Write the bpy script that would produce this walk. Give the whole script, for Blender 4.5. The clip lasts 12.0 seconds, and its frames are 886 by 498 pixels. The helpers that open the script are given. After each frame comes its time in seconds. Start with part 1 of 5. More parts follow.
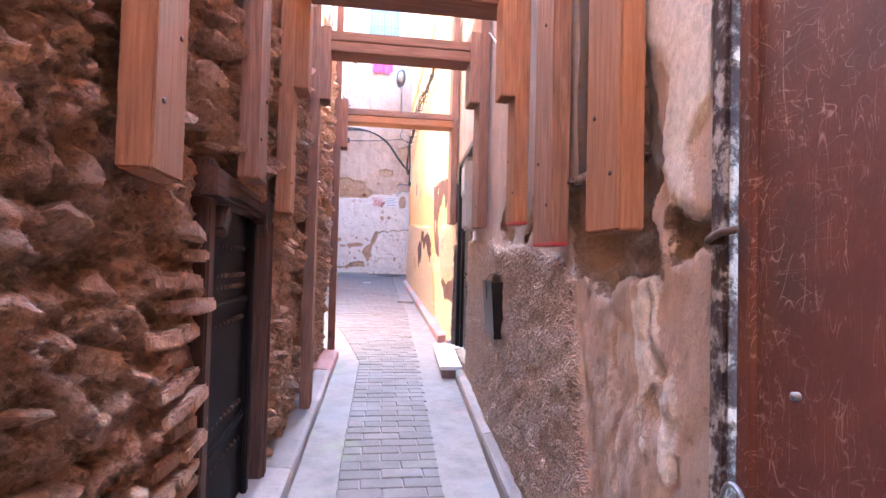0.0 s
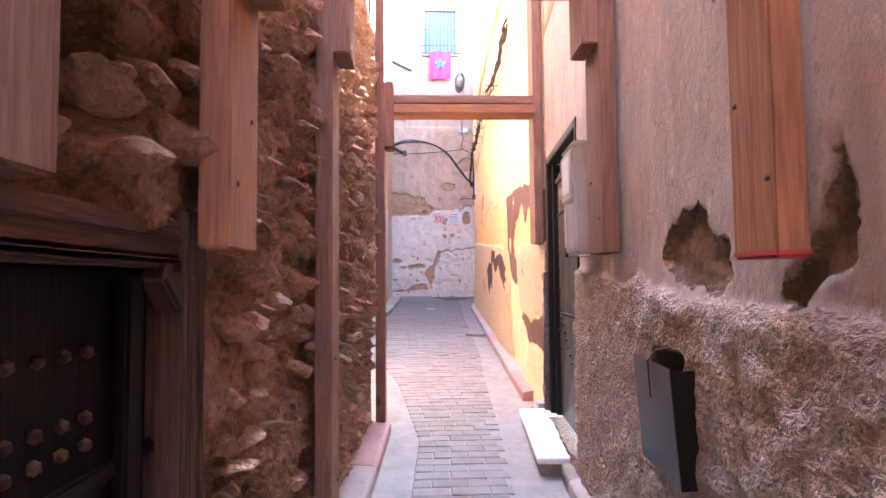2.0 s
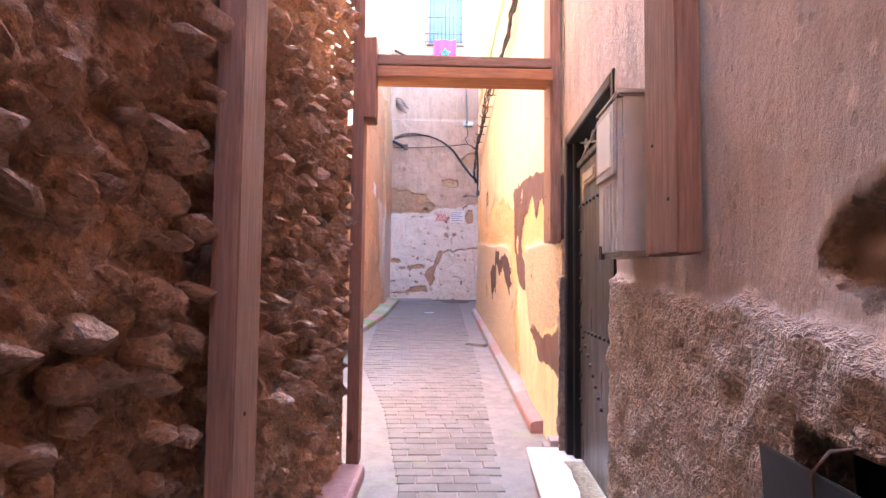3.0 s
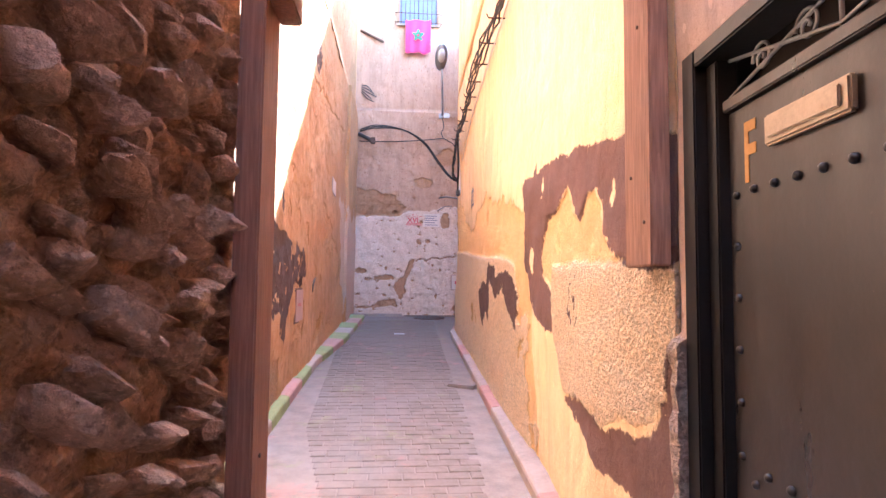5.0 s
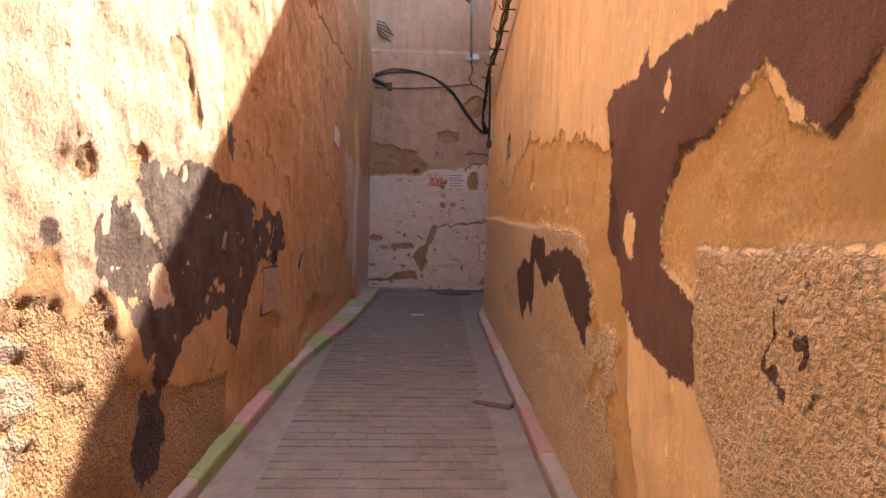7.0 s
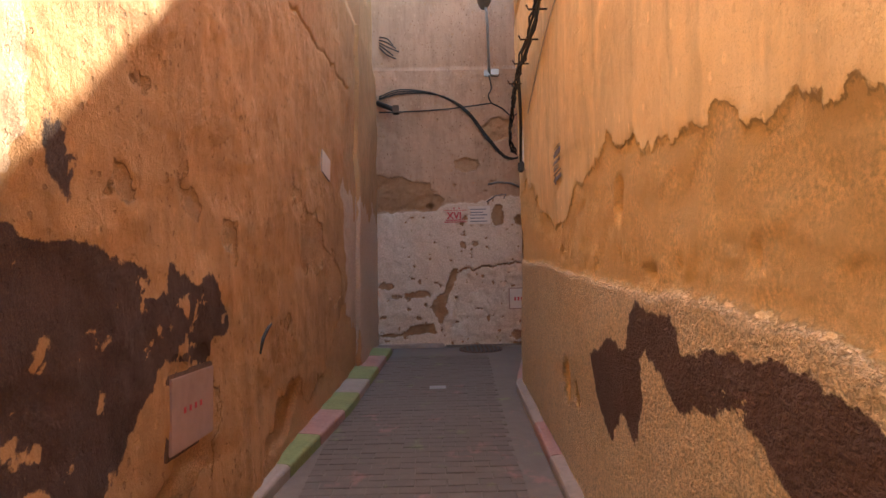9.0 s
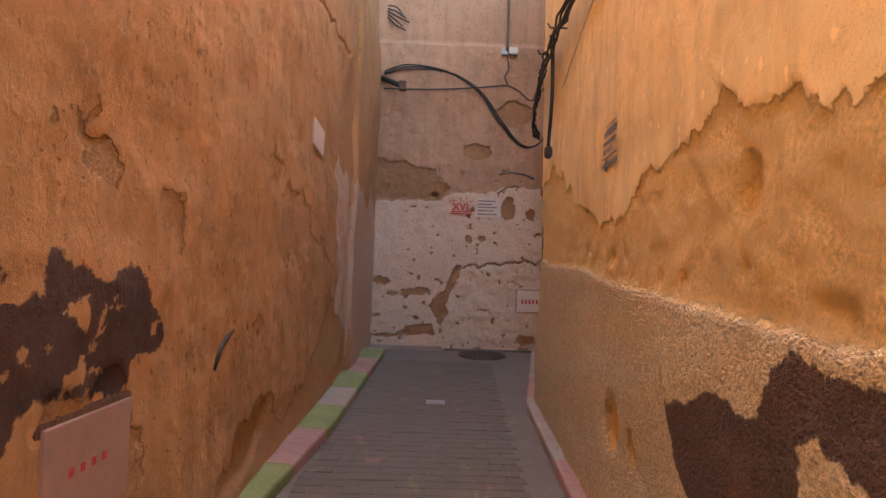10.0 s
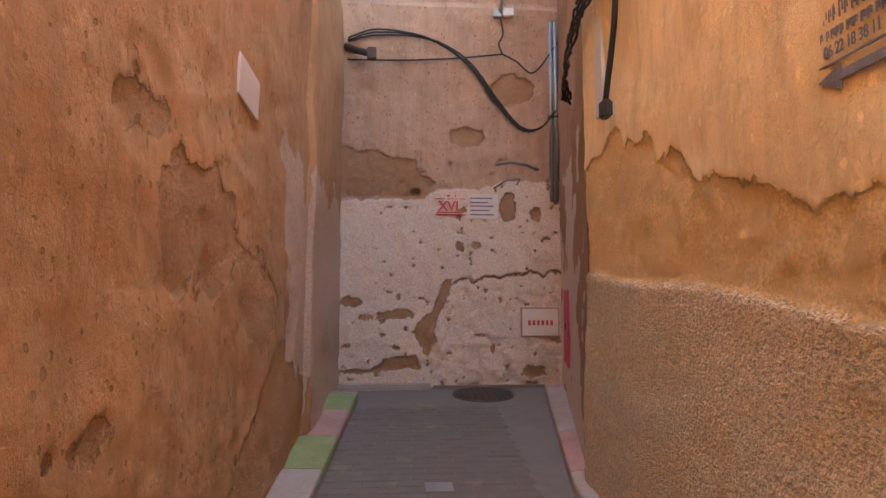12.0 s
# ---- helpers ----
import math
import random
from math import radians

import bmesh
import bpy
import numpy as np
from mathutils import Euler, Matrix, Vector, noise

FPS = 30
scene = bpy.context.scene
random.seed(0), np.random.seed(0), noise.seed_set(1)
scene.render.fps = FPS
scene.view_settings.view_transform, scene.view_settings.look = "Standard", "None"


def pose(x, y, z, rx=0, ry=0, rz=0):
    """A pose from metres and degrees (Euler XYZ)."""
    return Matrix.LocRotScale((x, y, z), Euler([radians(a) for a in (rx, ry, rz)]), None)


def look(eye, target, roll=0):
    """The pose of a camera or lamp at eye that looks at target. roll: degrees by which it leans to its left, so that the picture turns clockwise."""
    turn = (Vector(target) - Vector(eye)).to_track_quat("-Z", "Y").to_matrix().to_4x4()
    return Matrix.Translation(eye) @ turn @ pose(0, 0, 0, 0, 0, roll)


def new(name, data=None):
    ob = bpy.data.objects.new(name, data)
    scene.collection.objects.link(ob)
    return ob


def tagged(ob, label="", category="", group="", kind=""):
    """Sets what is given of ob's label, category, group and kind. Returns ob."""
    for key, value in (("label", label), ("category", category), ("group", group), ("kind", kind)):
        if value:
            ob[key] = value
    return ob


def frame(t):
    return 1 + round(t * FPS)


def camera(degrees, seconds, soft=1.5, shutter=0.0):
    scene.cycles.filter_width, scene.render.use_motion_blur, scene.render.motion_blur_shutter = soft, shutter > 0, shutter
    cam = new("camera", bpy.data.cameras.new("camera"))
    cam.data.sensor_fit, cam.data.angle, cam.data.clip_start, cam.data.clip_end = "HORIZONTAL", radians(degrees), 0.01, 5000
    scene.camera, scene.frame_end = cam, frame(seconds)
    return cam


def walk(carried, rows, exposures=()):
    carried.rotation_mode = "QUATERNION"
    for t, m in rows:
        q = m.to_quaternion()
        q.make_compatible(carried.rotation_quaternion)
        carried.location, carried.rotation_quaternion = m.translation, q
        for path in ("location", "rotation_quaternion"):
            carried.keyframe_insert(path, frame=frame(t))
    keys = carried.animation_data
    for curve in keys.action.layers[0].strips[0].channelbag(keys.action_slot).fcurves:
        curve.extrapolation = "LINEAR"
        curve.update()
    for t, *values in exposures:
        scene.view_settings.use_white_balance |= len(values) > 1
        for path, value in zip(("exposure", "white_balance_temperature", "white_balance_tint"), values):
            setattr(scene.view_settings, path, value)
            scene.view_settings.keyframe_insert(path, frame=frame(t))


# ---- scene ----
cam = camera(75.1, 12.0)
PATH = [
    (0, (0.014, -0.088, 1.381), (0.297, 1.729, 1.436), 1.4),
    (0.5, (-0.055, 0.248, 1.424), (0.182, 2.072, 1.457), 0.8),
    (1, (0.022, 0.717, 1.470), (0.124, 2.553, 1.541), 0.3),
    (1.5, (0.079, 1.171, 1.498), (0.122, 3.008, 1.597), 0.3),
    (2, (0.112, 1.668, 1.566), (0.192, 3.504, 1.668), -0.5),
    (2.5, (0.183, 2.197, 1.592), (0.234, 4.034, 1.696), -0.7),
    (3, (0.235, 2.633, 1.600), (0.302, 4.469, 1.704), 0.6),
    (3.2, (0.246, 2.848, 1.613), (0.332, 4.682, 1.719), 1),
    (4.8, (0.244, 4.503, 1.777), (0.361, 6.335, 1.896), 0.9),
    (5, (0.225, 4.696, 1.810), (0.391, 6.525, 1.930), 0.6),
    (5.5, (0.248, 5.202, 1.803), (0.439, 7.030, 1.908), -1.4),
    (6, (0.310, 5.707, 1.873), (0.415, 7.544, 1.925), 0.5),
    (6.5, (0.363, 6.218, 1.908), (0.444, 8.055, 1.960), 2.4),
    (7, (0.419, 6.645, 1.932), (0.498, 8.483, 1.939), 1.1),
    (7.2, (0.458, 6.855, 1.943), (0.511, 8.694, 1.962), 1.2),
    (8.8, (0.465, 8.387, 2.139), (0.506, 10.223, 2.238), -0.7),
    (9, (0.451, 8.611, 2.177), (0.469, 10.447, 2.296), -1.2),
    (9.5, (0.408, 9.096, 2.200), (0.397, 10.931, 2.328), 0.7),
    (10, (0.329, 9.617, 2.262), (0.362, 11.454, 2.357), 1.9),
    (10.5, (0.270, 10.174, 2.283), (0.299, 12.011, 2.395), -0.1),
    (11, (0.207, 10.651, 2.320), (0.229, 12.483, 2.485), 1.2),
    (11.5, (0.136, 11.199, 2.376), (0.256, 13.029, 2.515), 1.2),
    (12, (0.094, 11.692, 2.379), (0.237, 13.522, 2.506), 0.1),
]
walk(cam, [(t, look(eye, target, roll)) for t, eye, target, roll in PATH],
     exposures=[(0, 5.75, 5200, 7), (2.5, 5.4, 5600, 9), (3.2, 5.35, 5700, 11), (5, 5.1, 5900, 14), (5.5, 4.85, 6100, 15), (6, 4.35, 6700, 15), (7, 3.65, 7500, 14),
                (9, 3.65, 8300, 11), (10.5, 4.15, 8500, 10), (12, 4.3, 8100, 11)])

# ---- light: one sun down the alley from ahead, and the open sky ----
SUN_DIR = Vector((-0.30, -1.0, -1.02)).normalized()      # the way its light travels
world = bpy.data.worlds.new("sky")
scene.world = world
world.use_nodes = True
wn = world.node_tree.nodes
sky = wn.new("ShaderNodeTexSky")
sky.sky_type, sky.sun_disc = "NISHITA", False
sky.sun_elevation = math.asin(-SUN_DIR.z)
sky.sun_rotation = math.atan2(-SUN_DIR.x, -SUN_DIR.y)
world.node_tree.links.new(sky.outputs[0], wn["Background"].inputs[0])
wn["Background"].inputs[1].default_value = 0.15
sun = new("sun", bpy.data.lights.new("sun", "SUN"))
sun.data.energy, sun.data.angle, sun.data.color = 2.85, radians(0.5), (1.0, 0.93, 0.82)
sun.matrix_world = look((0, 0, 30), Vector((0, 0, 30)) + SUN_DIR)


# ---- material helpers ----
class Nodes:
    """Short-hand for a node material."""

    def __init__(self, name, rough=0.9, metal=0.0):
        self.mat = bpy.data.materials.new(name)
        self.mat.use_nodes = True
        self.nt = self.mat.node_tree
        self.bsdf = self.nt.nodes["Principled BSDF"]
        self.put("Roughness", rough)
        self.put("Metallic", metal)
        self.pos = self.add("ShaderNodeNewGeometry").outputs["Position"]

    def add(self, kind):
        return self.nt.nodes.new(kind)

    def wire(self, value, socket):
        if isinstance(value, bpy.types.NodeSocket):
            self.nt.links.new(value, socket)
        elif isinstance(value, (tuple, list)) and len(value) == 3 and socket.type == "RGBA":
            socket.default_value = (*value, 1)
        else:
            socket.default_value = value

    def put(self, key, value):
        self.wire(value, self.bsdf.inputs[key])

    def local(self, stretch=(1, 1, 1)):
        c = self.add("ShaderNodeTexCoord").outputs["Object"]
        m = self.add("ShaderNodeMapping")
        self.wire(c, m.inputs[0])
        m.inputs["Scale"].default_value = stretch
        return m.outputs[0]

    def stretched(self, stretch):
        m = self.add("ShaderNodeMapping")
        self.wire(self.pos, m.inputs[0])
        m.inputs["Scale"].default_value = stretch
        return m.outputs[0]

    def noise(self, scale, detail=6, rough=0.6, at=None, warp=0.0):
        n = self.add("ShaderNodeTexNoise")
        self.wire(at or self.pos, n.inputs["Vector"])
        n.inputs["Scale"].default_value, n.inputs["Detail"].default_value = scale, detail
        n.inputs["Roughness"].default_value, n.inputs["Distortion"].default_value = rough, warp
        return n.outputs["Fac"]

    def cells(self, scale, at=None, feature="F1", out="Distance"):
        n = self.add("ShaderNodeTexVoronoi")
        n.feature = feature
        self.wire(at or self.pos, n.inputs["Vector"])
        n.inputs["Scale"].default_value = scale
        return n.outputs[out]

    def attr(self, name):
        n = self.add("ShaderNodeAttribute")
        n.attribute_name = name
        return n.outputs["Fac"]

    def calc(self, op, a, b=0.0, clamp=False):
        n = self.add("ShaderNodeMath")
        n.operation, n.use_clamp = op, clamp
        self.wire(a, n.inputs[0])
        self.wire(b, n.inputs[1])
        return n.outputs[0]

    def span(self, value, lo, hi, a=0.0, b=1.0):
        n = self.add("ShaderNodeMapRange")
        self.wire(value, n.inputs[0])
        for i, v in enumerate((lo, hi, a, b)):
            n.inputs[i + 1].default_value = v
        return n.outputs[0]

    def mix(self, fac, a, b, mode="MIX"):
        n = self.add("ShaderNodeMix")
        n.data_type, n.blend_type = "RGBA", mode
        self.wire(fac, n.inputs[0])
        self.wire(a, n.inputs[6])
        self.wire(b, n.inputs[7])
        return n.outputs[2]

    def ramp(self, fac, *stops):
        n = self.add("ShaderNodeValToRGB")
        e = n.color_ramp.elements
        while len(e) < len(stops):
            e.new(0.5)
        for k, (p, c) in zip(e, stops):
            k.position, k.color = p, (*c, 1)
        self.wire(fac, n.inputs[0])
        return n.outputs[0]

    def random(self):
        return self.add("ShaderNodeObjectInfo").outputs["Random"]

    def island(self):
        return self.add("ShaderNodeNewGeometry").outputs["Random Per Island"]

    def bump(self, height, depth, strength=1.0):
        n = self.add("ShaderNodeBump")
        n.inputs["Strength"].default_value, n.inputs["Distance"].default_value = strength, depth
        self.wire(height, n.inputs["Height"])
        self.wire(n.outputs[0], self.bsdf.inputs["Normal"])

    def done(self, colour=None):
        if colour is not None:
            self.put("Base Color", colour)
        return self.mat


def plain(name, colour, rough=0.7, metal=0.0, grain=40.0, vary=0.3, depth=0.002):
    m = Nodes(name, rough, metal)
    n1, n2 = m.noise(grain, 5), m.noise(grain / 9, 4)
    dark = tuple(c * (1 - vary) for c in colour)
    lite = tuple(min(1, c * (1 + vary * 0.6)) for c in colour)
    m.bump(n1, depth, 0.6)
    return m.done(m.mix(m.span(n2, 0.3, 0.7), m.mix(m.span(n1, 0.3, 0.7), dark, colour), m.mix(n1, colour, lite)))


def timber(name, pale, dark, grey=0.0):
    """Sawn softwood: grain along the local z axis, knots, weathering; each piece of its own tone."""
    m = Nodes(name, 0.8)
    m.put("Specular IOR Level", 0.2)
    tone = m.random()
    at = m.local((9, 9, 0.55))
    vec = m.add("ShaderNodeVectorMath")
    shift = m.add("ShaderNodeCombineXYZ")
    m.wire(m.calc("MULTIPLY", tone, 37.0), shift.inputs[0])
    m.wire(m.calc("MULTIPLY", tone, 19.0), shift.inputs[2])
    m.wire(at, vec.inputs[0])
    m.wire(shift.outputs[0], vec.inputs[1])
    at = vec.outputs[0]
    fine = m.noise(9.0, 5, 0.65, at)
    rings = m.noise(1.6, 2, 0.5, at, 0.6)
    bands = m.calc("FRACT", m.calc("MULTIPLY", rings, 5.0))
    knots = m.cells(1.0, m.local((3.2, 3.2, 1.6)))
    c = m.mix(m.span(bands, 0.1, 0.9, 0.15, 0.65), pale, dark)
    c = m.mix(m.span(fine, 0.35, 0.75), c, tuple(k * 0.6 for k in dark))
    c = m.mix(m.span(knots, 0.10, 0.05), c, tuple(k * 0.35 for k in dark))
    wear = m.noise(2.2, 4, 0.6)
    c = m.mix(m.calc("MULTIPLY", m.span(wear, 0.4, 0.7), grey), c, (0.16, 0.13, 0.115))
    c = m.mix(m.calc("MULTIPLY", tone, 0.35), c, tuple(k * 0.55 for k in dark))
    m.bump(fine, 0.004, 0.7)
    return m.done(c)


WOOD_NEW = timber("new_timber", (0.47, 0.215, 0.105), (0.35, 0.15, 0.07), 0.25)
WOOD_GREY = timber("weathered_timber", (0.41, 0.22, 0.145), (0.25, 0.13, 0.085), 0.25)
WOOD_OLD = timber("old_carved_wood", (0.20, 0.115, 0.08), (0.095, 0.052, 0.037), 0.25)
WOOD_RED = timber("reddish_timber", (0.36, 0.165, 0.10), (0.25, 0.11, 0.068), 0.1)
WOOD_DOOR = timber("dark_door_wood", (0.017, 0.0105, 0.008), (0.008, 0.005, 0.004), 0.05)
CUT_RED = plain("red_end_paint", (0.42, 0.05, 0.05), 0.6)
BLACK_METAL = plain("black_painted_metal", (0.008, 0.0072, 0.007), 0.36, 0.0, 25, 0.5, 0.001)
BLACK_METAL.node_tree.nodes["Principled BSDF"].inputs["Specular IOR Level"].default_value = 0.28
def door_steel():
    m = Nodes("worn_door_paint_with_sheen", 0.3)
    big, streak, fine = m.noise(1.6, 5), m.noise(3.0, 6, 0.7, m.stretched((3, 3, 0.5))), m.noise(90, 4)
    # brown zones and streaks put the sheen into the colour; pale specks are chips
    c = m.mix(m.span(big, 0.35, 0.65), (0.009, 0.007, 0.0065), (0.026, 0.019, 0.016))
    c = m.mix(m.calc("MULTIPLY", m.span(streak, 0.55, 0.7), 0.5), c, (0.045, 0.033, 0.028))
    c = m.mix(m.calc("MULTIPLY", m.span(m.noise(34, 6, 0.8), 0.68, 0.72), 0.7), c, (0.20, 0.16, 0.14))
    m.put("Roughness", m.span(streak, 0.3, 0.7, 0.24, 0.5))
    m.bump(m.calc("ADD", m.calc("MULTIPLY", big, 3.0), m.calc("MULTIPLY", fine, 0.12)), 0.004, 0.6)
    return m.done(c)


DOOR_STEEL = door_steel()
PALE_IRON = plain("dusty_pale_iron", (0.30, 0.215, 0.18), 0.75, 0.2, 60, 0.4)
IRON = plain("rusty_iron", (0.10, 0.06, 0.045), 0.7, 0.5, 60, 0.5)
GREY_IRON = plain("grey_galvanised_iron", (0.28, 0.29, 0.30), 0.45, 0.6)
CABLE = plain("black_cable_rubber", (0.018, 0.017, 0.018), 0.55)
WIRE_WHITE = plain("white_cable", (0.55, 0.5, 0.44), 0.6)
BOX_GREY = plain("grey_meter_plastic", (0.42, 0.38, 0.34), 0.55, 0, 12, 0.2, 0.0005)
BOX_PALE = plain("pale_window_plastic", (0.55, 0.55, 0.53), 0.3, 0, 12, 0.1, 0.0003)
BRONZE = plain("worn_brass", (0.34, 0.27, 0.2), 0.45, 0.7, 60, 0.3)
YELLOW = plain("yellow_paint", (0.50, 0.27, 0.08), 0.7)
# near-black colour that stands in for the shade inside openings
HOLE_SHADE = plain("painted_cavity_shade", (0.03, 0.022, 0.018), 1.0)
BLUE_INK = plain("blue_stencil_paint", (0.17, 0.17, 0.21), 0.85, 0, 80, 0.6)
RED_INK = plain("red_stencil_paint", (0.55, 0.06, 0.08), 0.85, 0, 80, 0.4)
GREY_INK = plain("grey_spray_paint", (0.16, 0.14, 0.14), 0.9, 0, 80, 0.5)
PAPER = plain("white_paper", (0.62, 0.53, 0.47), 0.9, 0, 30, 0.12)
PINK_PANEL = plain("faded_pink_panel", (0.37, 0.235, 0.20), 0.8, 0, 14, 0.25)
MAGENTA = plain("magenta_paint", (0.50, 0.05, 0.11), 0.7, 0, 20, 0.35)
FLAG_RED = plain("red_cloth", (0.70, 0.035, 0.12), 0.85, 0, 60, 0.15)
FLAG_GREEN = plain("green_cloth", (0.06, 0.22, 0.14), 0.85)
MARBLE = plain("pale_marble", (0.72, 0.68, 0.66), 0.4, 0, 9, 0.12, 0.0006)
GLASS_DARK = plain("dark_window_glass", (0.06, 0.075, 0.12), 0.12)
SLATE_BLUE = plain("blue_painted_shutter", (0.13, 0.17, 0.28), 0.6)


def wall_mat(name, top, under, low=None, brown=(0.058, 0.027, 0.021), third=None, relief=0.008, chips=1.0):
    """Plaster with, by attributes in metres inside a region: bare (paint fallen off), brown (dark paint), low (roughcast)."""
    m = Nodes(name, 0.93)
    big, mid, fine, grit = m.noise(0.8, 4), m.noise(5, 6, 0.62), m.noise(38, 6, 0.65), m.noise(150, 3, 0.7)
    drip = m.noise(2.4, 5, 0.6, m.stretched((3.2, 3.2, 0.5)))
    edge = m.calc("MULTIPLY", m.calc("SUBTRACT", m.noise(16, 7, 0.7), 0.5), 0.11)

    def mask(key, soft=0.006, amount=1.0):
        return m.span(m.calc("ADD", m.attr(key), m.calc("MULTIPLY", edge, amount)), -soft, soft)

    shade = lambda c, k: tuple(v * k for v in c)
    c = m.mix(m.span(big, 0.3, 0.7), shade(top, 0.84), shade(top, 1.1))
    c = m.mix(m.calc("MULTIPLY", m.span(drip, 0.48, 0.75), 0.6), c, shade(top, 0.55))
    smear = m.noise(3.1, 7, 0.72, m.stretched((1, 1, 0.45)), 1.2)
    c = m.mix(m.calc("MULTIPLY", m.span(smear, 0.52, 0.66), 0.45), c, shade(top, 0.62))
    c = m.mix(m.calc("MULTIPLY", m.span(smear, 0.44, 0.32), 0.4), c, shade(top, 1.25))
    c = m.mix(m.calc("MULTIPLY", m.span(mid, 0.55, 0.75), 0.3), c, shade(under, 1.2))
    b = mask("bare")
    u = m.mix(m.span(m.noise(55, 6, 0.8), 0.38, 0.62), shade(under, 0.7), shade(under, 1.25))
    u = m.mix(m.span(mid, 0.35, 0.65), u, shade(under, 0.9))
    c = m.mix(b, c, u)
    spots = m.span(m.calc("ADD", m.cells(5.5, m.stretched((1, 1, 0.8))), m.calc("MULTIPLY", m.noise(14, 6, 0.7), 0.45)), 0.345, 0.335)
    c = m.mix(m.calc("MULTIPLY", spots, 0.65 * chips), c, u)
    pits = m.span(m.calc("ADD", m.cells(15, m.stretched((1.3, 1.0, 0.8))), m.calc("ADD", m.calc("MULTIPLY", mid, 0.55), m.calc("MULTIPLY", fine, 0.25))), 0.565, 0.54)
    # the pits' shade is painted in too, darker than the undercoat
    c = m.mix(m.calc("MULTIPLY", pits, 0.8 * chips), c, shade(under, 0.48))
    flakes = m.span(m.calc("ADD", m.cells(9, m.stretched((1, 1.2, 0.7))), m.calc("MULTIPLY", m.noise(30, 6, 0.75), 0.5)), 0.395, 0.385)
    c = m.mix(m.calc("MULTIPLY", flakes, 0.5), c, shade(top, 1.3))
    c = m.mix(m.calc("MULTIPLY", m.span(m.noise(75, 6, 0.8), 0.56, 0.66), 0.45), c, shade(top, 0.6))
    lowm = None
    if low:
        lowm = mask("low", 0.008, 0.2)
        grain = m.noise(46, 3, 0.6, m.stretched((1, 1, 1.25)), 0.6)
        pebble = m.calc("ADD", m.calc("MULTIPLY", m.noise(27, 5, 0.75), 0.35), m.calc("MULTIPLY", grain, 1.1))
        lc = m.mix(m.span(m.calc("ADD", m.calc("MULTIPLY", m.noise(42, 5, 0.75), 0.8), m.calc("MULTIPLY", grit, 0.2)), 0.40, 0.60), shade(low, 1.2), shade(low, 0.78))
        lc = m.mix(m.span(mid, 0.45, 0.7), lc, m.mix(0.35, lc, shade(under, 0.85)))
        # hollows between the pebbles darkened: crevice shade put into the colour
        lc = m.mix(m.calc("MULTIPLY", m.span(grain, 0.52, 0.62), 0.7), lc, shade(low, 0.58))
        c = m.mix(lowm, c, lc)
    if third:
        t = mask("third", 0.01)
        c = m.mix(t, c, m.mix(m.span(fine, 0.3, 0.7), shade(third, 0.72), shade(third, 1.08)))
        c = m.mix(b, c, u)
    # dark line along broken edges: shade of the crack put into the colour
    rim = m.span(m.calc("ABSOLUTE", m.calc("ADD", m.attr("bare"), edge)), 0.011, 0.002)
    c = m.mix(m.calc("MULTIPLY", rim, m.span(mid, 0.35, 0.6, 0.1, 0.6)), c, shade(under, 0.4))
    br = m.calc("MULTIPLY", mask("brown"), m.span(m.calc("ADD", m.noise(7, 5, 0.7), m.calc("MULTIPLY", m.attr("brown"), 0.7)), 0.34, 0.36), True)
    c = m.mix(br, c, m.mix(m.span(mid, 0.3, 0.7), shade(brown, 0.85), shade(brown, 1.2)))
    c = m.mix(m.calc("MULTIPLY", m.span(grit, 0.5, 0.8), 0.35), c, shade(under, 0.45))
    h = m.calc("ADD", m.calc("MULTIPLY", mid, 0.35), m.calc("MULTIPLY", fine, 0.7))
    h = m.calc("SUBTRACT", h, m.calc("MULTIPLY", b, 1.7))
    if low:
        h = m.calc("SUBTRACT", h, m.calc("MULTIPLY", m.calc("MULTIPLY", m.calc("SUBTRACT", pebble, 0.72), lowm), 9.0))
    h = m.calc("ADD", h, m.calc("MULTIPLY", m.calc("MULTIPLY", m.calc("SUBTRACT", m.noise(40, 7, 0.78), 0.35), b), 3.2))
    h = m.calc("SUBTRACT", h, m.calc("ADD", m.calc("MULTIPLY", spots, 0.9 * chips), m.calc("MULTIPLY", pits, 1.3 * chips)))
    h = m.calc("ADD", h, m.calc("MULTIPLY", m.noise(19, 7, 0.76, m.stretched((1, 1, 0.6))), 1.5))
    m.bump(h, relief * 1.15, 1.0)
    return m.done(c)


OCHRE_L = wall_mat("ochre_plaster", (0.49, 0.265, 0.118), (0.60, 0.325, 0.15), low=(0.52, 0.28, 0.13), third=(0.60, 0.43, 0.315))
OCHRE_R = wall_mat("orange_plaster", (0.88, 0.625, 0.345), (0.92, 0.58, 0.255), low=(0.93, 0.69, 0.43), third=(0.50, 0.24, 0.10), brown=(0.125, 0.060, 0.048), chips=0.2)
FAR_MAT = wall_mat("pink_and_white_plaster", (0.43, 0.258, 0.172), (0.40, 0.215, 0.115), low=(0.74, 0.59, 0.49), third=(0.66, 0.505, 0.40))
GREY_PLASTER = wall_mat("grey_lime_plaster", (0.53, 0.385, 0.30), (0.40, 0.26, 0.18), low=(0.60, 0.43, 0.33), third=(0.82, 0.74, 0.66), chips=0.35)


